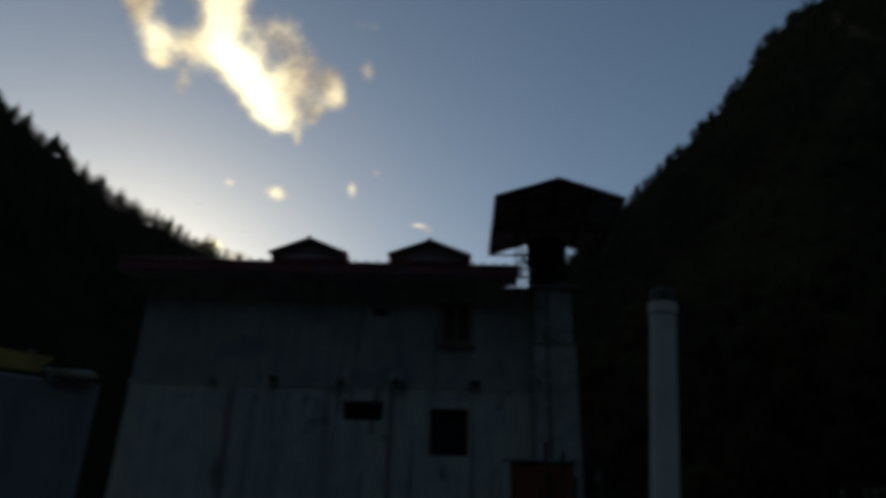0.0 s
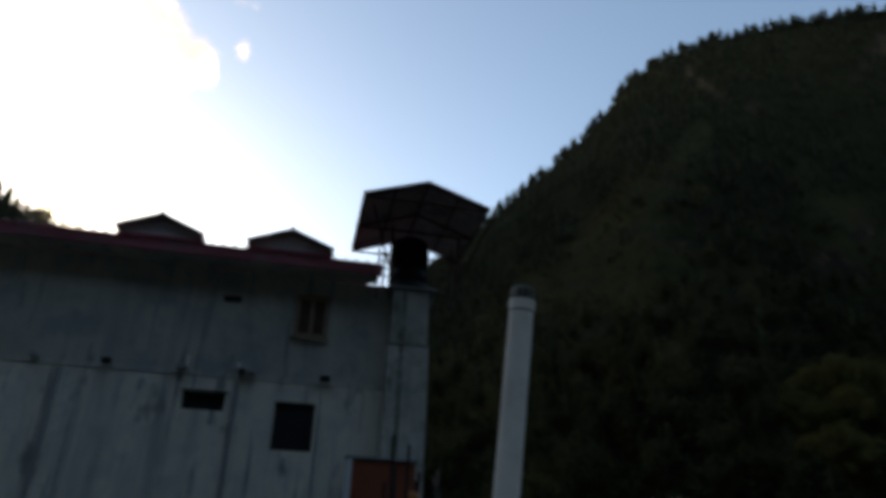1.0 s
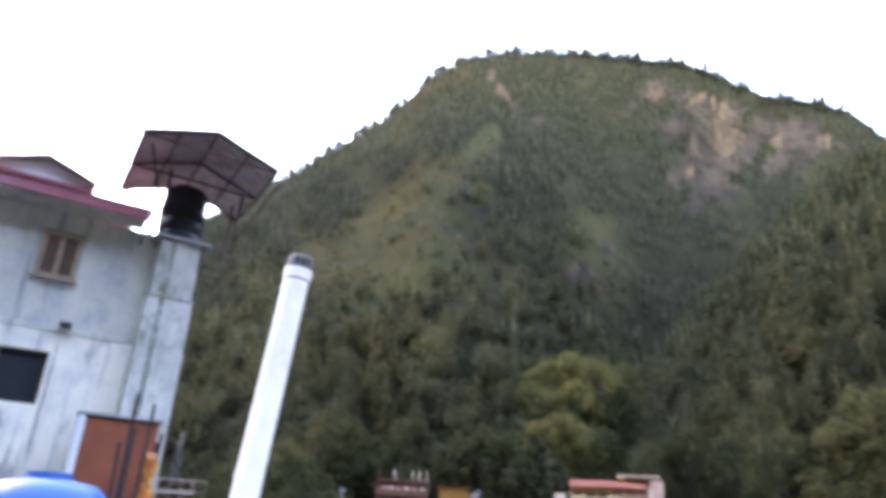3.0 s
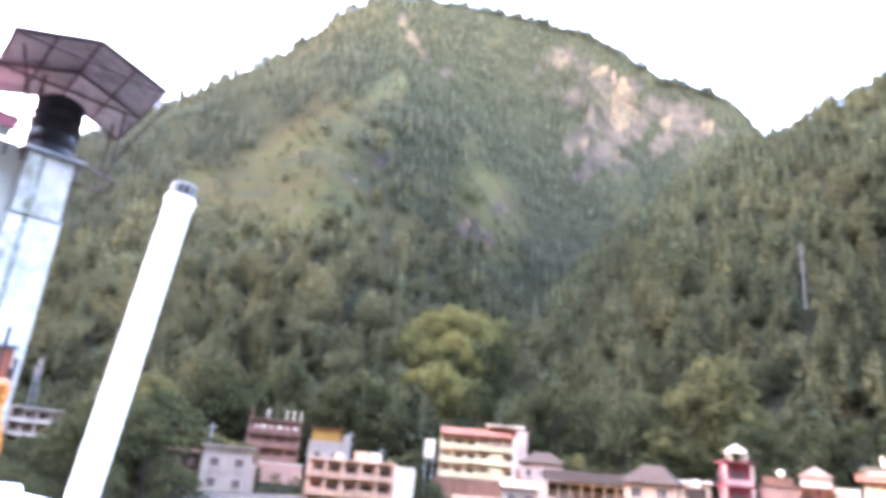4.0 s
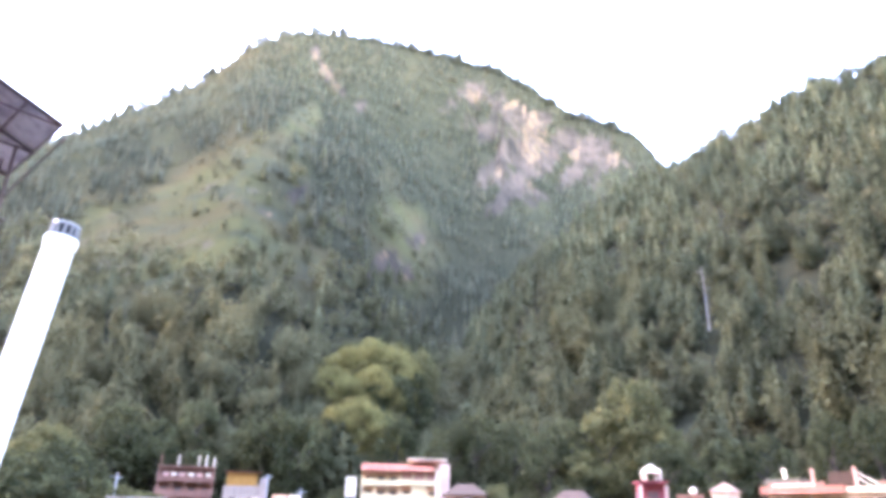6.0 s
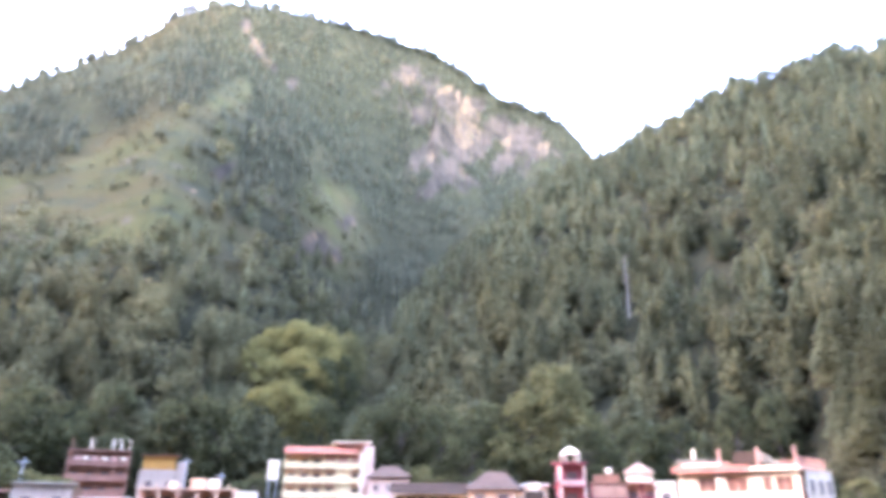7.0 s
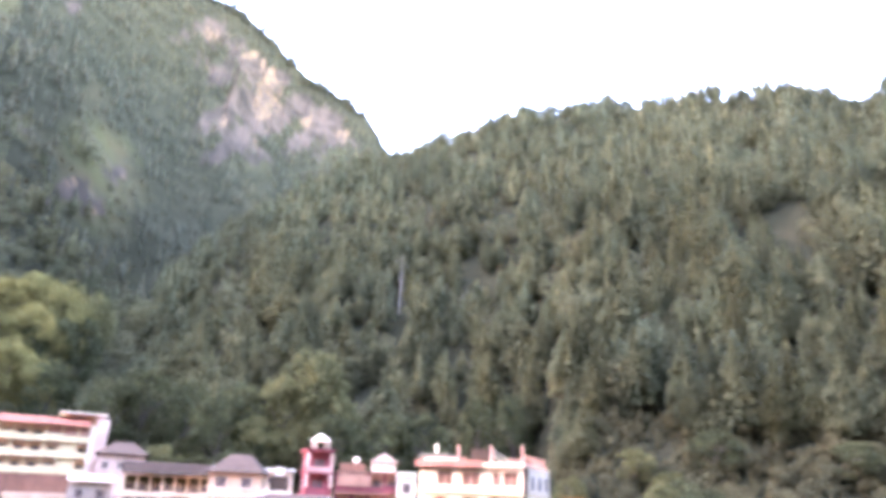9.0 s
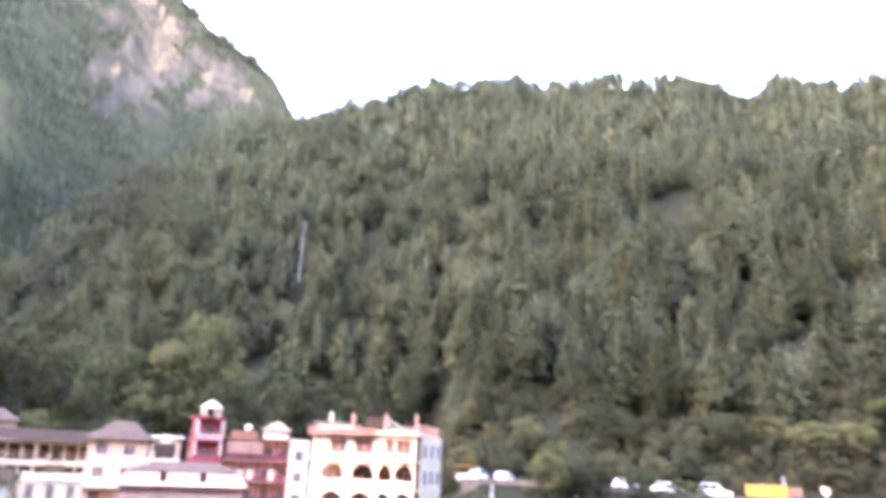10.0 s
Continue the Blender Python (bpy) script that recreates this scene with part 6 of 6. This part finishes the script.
for az, r, h, w in ((53.0, 139, 9.5, 0.9), (51.9, 142, 7, 0.9),
                    (24.3, 128, 9.5, 1.0), (22.5, 132, 9.5, 1.1), (26.0, 133, 7.5, 1.2), (110.5, 117, 6.4, 1.4), (107.8, 120, 5.4, 1.3), (113, 118, 5.6, 1.4), (115.5, 122, 7, 1.3),
                    (89.5, 116, 7, 1.1), (92, 114, 5, 1.2), (91.6, 93, 7.0, 0.9), (84.6, 112, 6, 1.0), (46.2, 212, 13, 0.9)):
    tree("green", az, r, h, w)
for az, r, h, w in ((19.8, 112, 13, 1.0), (18.0, 118, 15, 1.0), (16.4, 122, 14, 1.0), (20.6, 128, 16, 1.0), (22.2, 104, 8, 1.1), (17.2, 100, 8, 1.2),
                    (43.0, 101, 7, 1.3), (45.0, 97, 7.2, 1.3), (47.0, 102, 7, 1.2), (41.4, 106, 8.5, 1.0), (48.6, 96, 6, 1.2), (38.8, 128, 8, 1.0), (40.2, 134, 9, 0.9), (36.6, 126, 7.5, 1.2),
                    (52.0, 92, 9, 0.8), (57.5, 134, 10, 0.9), (59.2, 140, 11, 0.9), (48.2, 150, 12, 0.9), (55.0, 146, 11, 0.9), (70.6, 128, 9, 0.9), (74, 134, 12, 0.8),
                    (94.6, 95, 5.2, 1.3), (98.6, 94.5, 4.6, 1.3), (92.6, 94, 6.8, 1.1), (101.6, 93, 4.6, 1.3), (95.5, 119, 8, 1.2), (104.6, 118, 7, 1.2), (81.6, 116, 10, 0.9), (79, 126, 12, 0.8),
                    (29.6, 150, 13, 1.0), (33.0, 152, 13, 1.0), (35.8, 148, 12, 1.0), (26.5, 152, 14, 1.0), (23.4, 150, 15, 1.0), (19.0, 150, 16, 1.0)):
    tree("dark", az, r, h, w)

# bare pale trunk high in the ridge forest
dx, dy = at(70.15, 229)
dead = thing("dead_tree", "tall bare pale dead tree in the conifer forest", "tree", pose(dx, dy, float(height(70.15, 229))))
bm = bmesh.new()
tube(bm, (0, 0, -1), (0.4, 0, 12), 0.22, 0.17, n=8)
tube(bm, (0.4, 0, 12), (0.2, 0, 22), 0.17, 0.05, n=8)
M_DEAD = mat("bleached_wood", (0.22, 0.185, 0.15), 0.9, var=0.15, scale=0.8)
trunk = part("trunk", bm, M_DEAD, dead)
for k in range(9):
    bm = bmesh.new()
    a, z = k * 2.4, 11 + 1.4 * k
    tube(bm, (0.3, 0, z), (0.3 + 2.2 * math.cos(a), 2.2 * math.sin(a), z + 0.9), 0.1, 0.03, n=5)
    part("branch", bm, M_DEAD, dead)

# ------------------------------------------------------------------ evening clouds, far off
M_CLOUD = bpy.data.materials.new("sunlit_cloud")
M_CLOUD.use_nodes = True
nt = M_CLOUD.node_tree
nt.nodes.clear()
geo = nt.nodes.new("ShaderNodeNewGeometry")
puff = nt.nodes.new("ShaderNodeAttribute")
puff.attribute_name = "puff"
nz = nt.nodes.new("ShaderNodeTexNoise")
nz.inputs["Scale"].default_value, nz.inputs["Detail"].default_value, nz.inputs["Roughness"].default_value = 0.007, 10, 0.64
nt.links.new(geo.outputs["Position"], nz.inputs["Vector"])
dens = nt.nodes.new("ShaderNodeMath")
dens.operation = "MULTIPLY_ADD"
dens.inputs[1].default_value = 1.05
nt.links.new(nz.outputs["Fac"], dens.inputs[0])
nt.links.new(puff.outputs["Fac"], dens.inputs[2])
alpha = nt.nodes.new("ShaderNodeMapRange")
alpha.interpolation_type = "SMOOTHSTEP"
alpha.inputs["From Min"].default_value, alpha.inputs["From Max"].default_value = 0.72, 1.62
nt.links.new(dens.outputs["Value"], alpha.inputs["Value"])
sunlit = nt.nodes.new("ShaderNodeAttribute")
sunlit.attribute_name = "lit"
mottle = nt.nodes.new("ShaderNodeMath")
mottle.operation = "MULTIPLY_ADD"
mottle.inputs[1].default_value = 1.2
nt.links.new(nz.outputs["Fac"], mottle.inputs[0])
nt.links.new(sunlit.outputs["Fac"], mottle.inputs[2])
hue = nt.nodes.new("ShaderNodeMapRange")
hue.inputs["From Min"].default_value, hue.inputs["From Max"].default_value = 0.55, 1.75
nt.links.new(mottle.outputs["Value"], hue.inputs["Value"])
cmix = nt.nodes.new("ShaderNodeMix")
cmix.data_type = "RGBA"
cmix.inputs["A"].default_value, cmix.inputs["B"].default_value = (0.23, 0.175, 0.125, 1), (1.0, 0.83, 0.52, 1)
nt.links.new(hue.outputs["Result"], cmix.inputs["Factor"])
glow = nt.nodes.new("ShaderNodeEmission")
glow.inputs["Strength"].default_value = 1.05
nt.links.new(cmix.outputs["Result"], glow.inputs["Color"])
clear = nt.nodes.new("ShaderNodeBsdfTransparent")
both = nt.nodes.new("ShaderNodeMixShader")
out = nt.nodes.new("ShaderNodeOutputMaterial")
nt.links.new(alpha.outputs["Result"], both.inputs["Fac"])
nt.links.new(clear.outputs["BSDF"], both.inputs[1])
nt.links.new(glow.outputs["Emission"], both.inputs[2])
nt.links.new(both.outputs["Shader"], out.inputs["Surface"])


def cloud(label, az0, az1, el0, el1, puffs, bright):
    """A sheet of cloud 4 km away; puffs: rows of bearing, elevation, half width, half height, weight; bright: the same, for the parts in full sun."""
    A, E = np.meshgrid(np.linspace(az0, az1, 120), np.linspace(el0, el1, 120), indexing="ij")
    d = 4000.0
    co = np.stack([d * np.sin(np.radians(A)) * np.cos(np.radians(E)), d * np.cos(np.radians(A)) * np.cos(np.radians(E)), EYE + d * np.sin(np.radians(E))], -1).reshape(-1, 3)
    v = sum(w * blob(A, E, a, e, wa, we) for a, e, wa, we, w in puffs)
    c = sum(w * blob(A, E, a, e, wa, we) for a, e, wa, we, w in bright)
    i = np.arange(119)[:, None] * 120 + np.arange(119)[None]
    quads = np.stack([i, i + 120, i + 121, i + 1], -1).reshape(-1, 4)
    ob = new("cloud", mesh_from("cloud", co, quads, M_CLOUD, smooth=True, values={"puff": np.minimum(v, 1.3).ravel(), "lit": np.minimum(c, 1.2).ravel()}))
    ob.visible_shadow = False
    return tagged(ob, label, "cloud", kind="structure")


cloud("large sunlit golden evening cloud", -42, -4, 28, 52, [
    (-33.0, 39.9, 1.8, 1.7, 1.0), (-31.7, 38.5, 1.2, 1.4, 0.95), (-29.7, 36.7, 1.4, 1.4, 1.0), (-29.0, 35.3, 1.1, 0.7, 0.8), (-26.8, 34.1, 0.7, 1.1, 0.65), (-27.2, 36.9, 1.3, 1.4, 0.75), (-25.2, 42.2, 3.2, 1.6, 1.0), (-24.6, 39.8, 2.4, 1.5, 1.0), (-24.7, 37.4, 2.0, 1.4, 1.0), (-22.0, 36.3, 2.3, 1.6, 1.1), (-19.8, 34.7, 2.0, 1.6, 1.1), (-17.9, 33.1, 1.9, 1.1, 1.0), (-15.8, 31.9, 0.4, 1.0, 0.6), (-19.5, 39.4, 2.7, 1.7, 0.62), (-16.3, 37.8, 2.4, 1.9, 0.62), (-17.0, 35.5, 1.9, 1.6, 0.75), (-13.3, 36.7, 1.6, 1.4, 0.85), (-14.6, 34.0, 1.2, 1.0, 0.75), (-12.5, 35.3, 1.1, 0.9, 0.7), (-9.8, 38.0, 0.8, 1.1, 0.6), (-10.5, 41.4, 2.1, 0.5, 0.42)],
    [(-29.7, 36.7, 1.9, 2.0, 0.9), (-23.9, 37.4, 2.6, 1.9, 1.0), (-21.4, 36.0, 2.3, 1.9, 1.1), (-19.2, 34.4, 2.0, 1.7, 1.0), (-17.8, 32.6, 2.1, 1.1, 0.7), (-12.6, 35.7, 1.1, 1.1, 0.45), (-24.8, 40.6, 2.6, 2.0, 0.6)])
cloud("small glowing cloud shreds low in the sky", -42, -2, 20.0, 33, [
    (-17.0, 27.2, 0.9, 0.8, 0.9), (-21.3, 27.4, 0.6, 0.4, 0.75), (-10.3, 28.5, 0.5, 1.2, 0.7), (-8.1, 29.8, 0.5, 0.5, 0.55), (-3.8, 25.7, 0.9, 0.3, 0.7), (-3.0, 25.3, 0.5, 0.3, 0.6), (-8.4, 25.4, 1.0, 0.2, 0.5), (-23.4, 25.3, 0.6, 0.2, 0.5), (-19.4, 23.7, 0.3, 0.3, 0.55), (-21.8, 22.3, 1.1, 0.6, 0.85), (-19.6, 21.7, 1.4, 0.5, 0.75), (-6.9, 30.0, 0.8, 0.3, 0.35)],
    [(-17.0, 27.1, 0.9, 0.8, 0.9), (-21.3, 27.4, 0.6, 0.4, 0.8), (-10.2, 28.1, 0.4, 0.7, 0.8), (-3.7, 25.7, 0.7, 0.3, 0.8), (-21.8, 22.3, 1.1, 0.6, 0.9)])
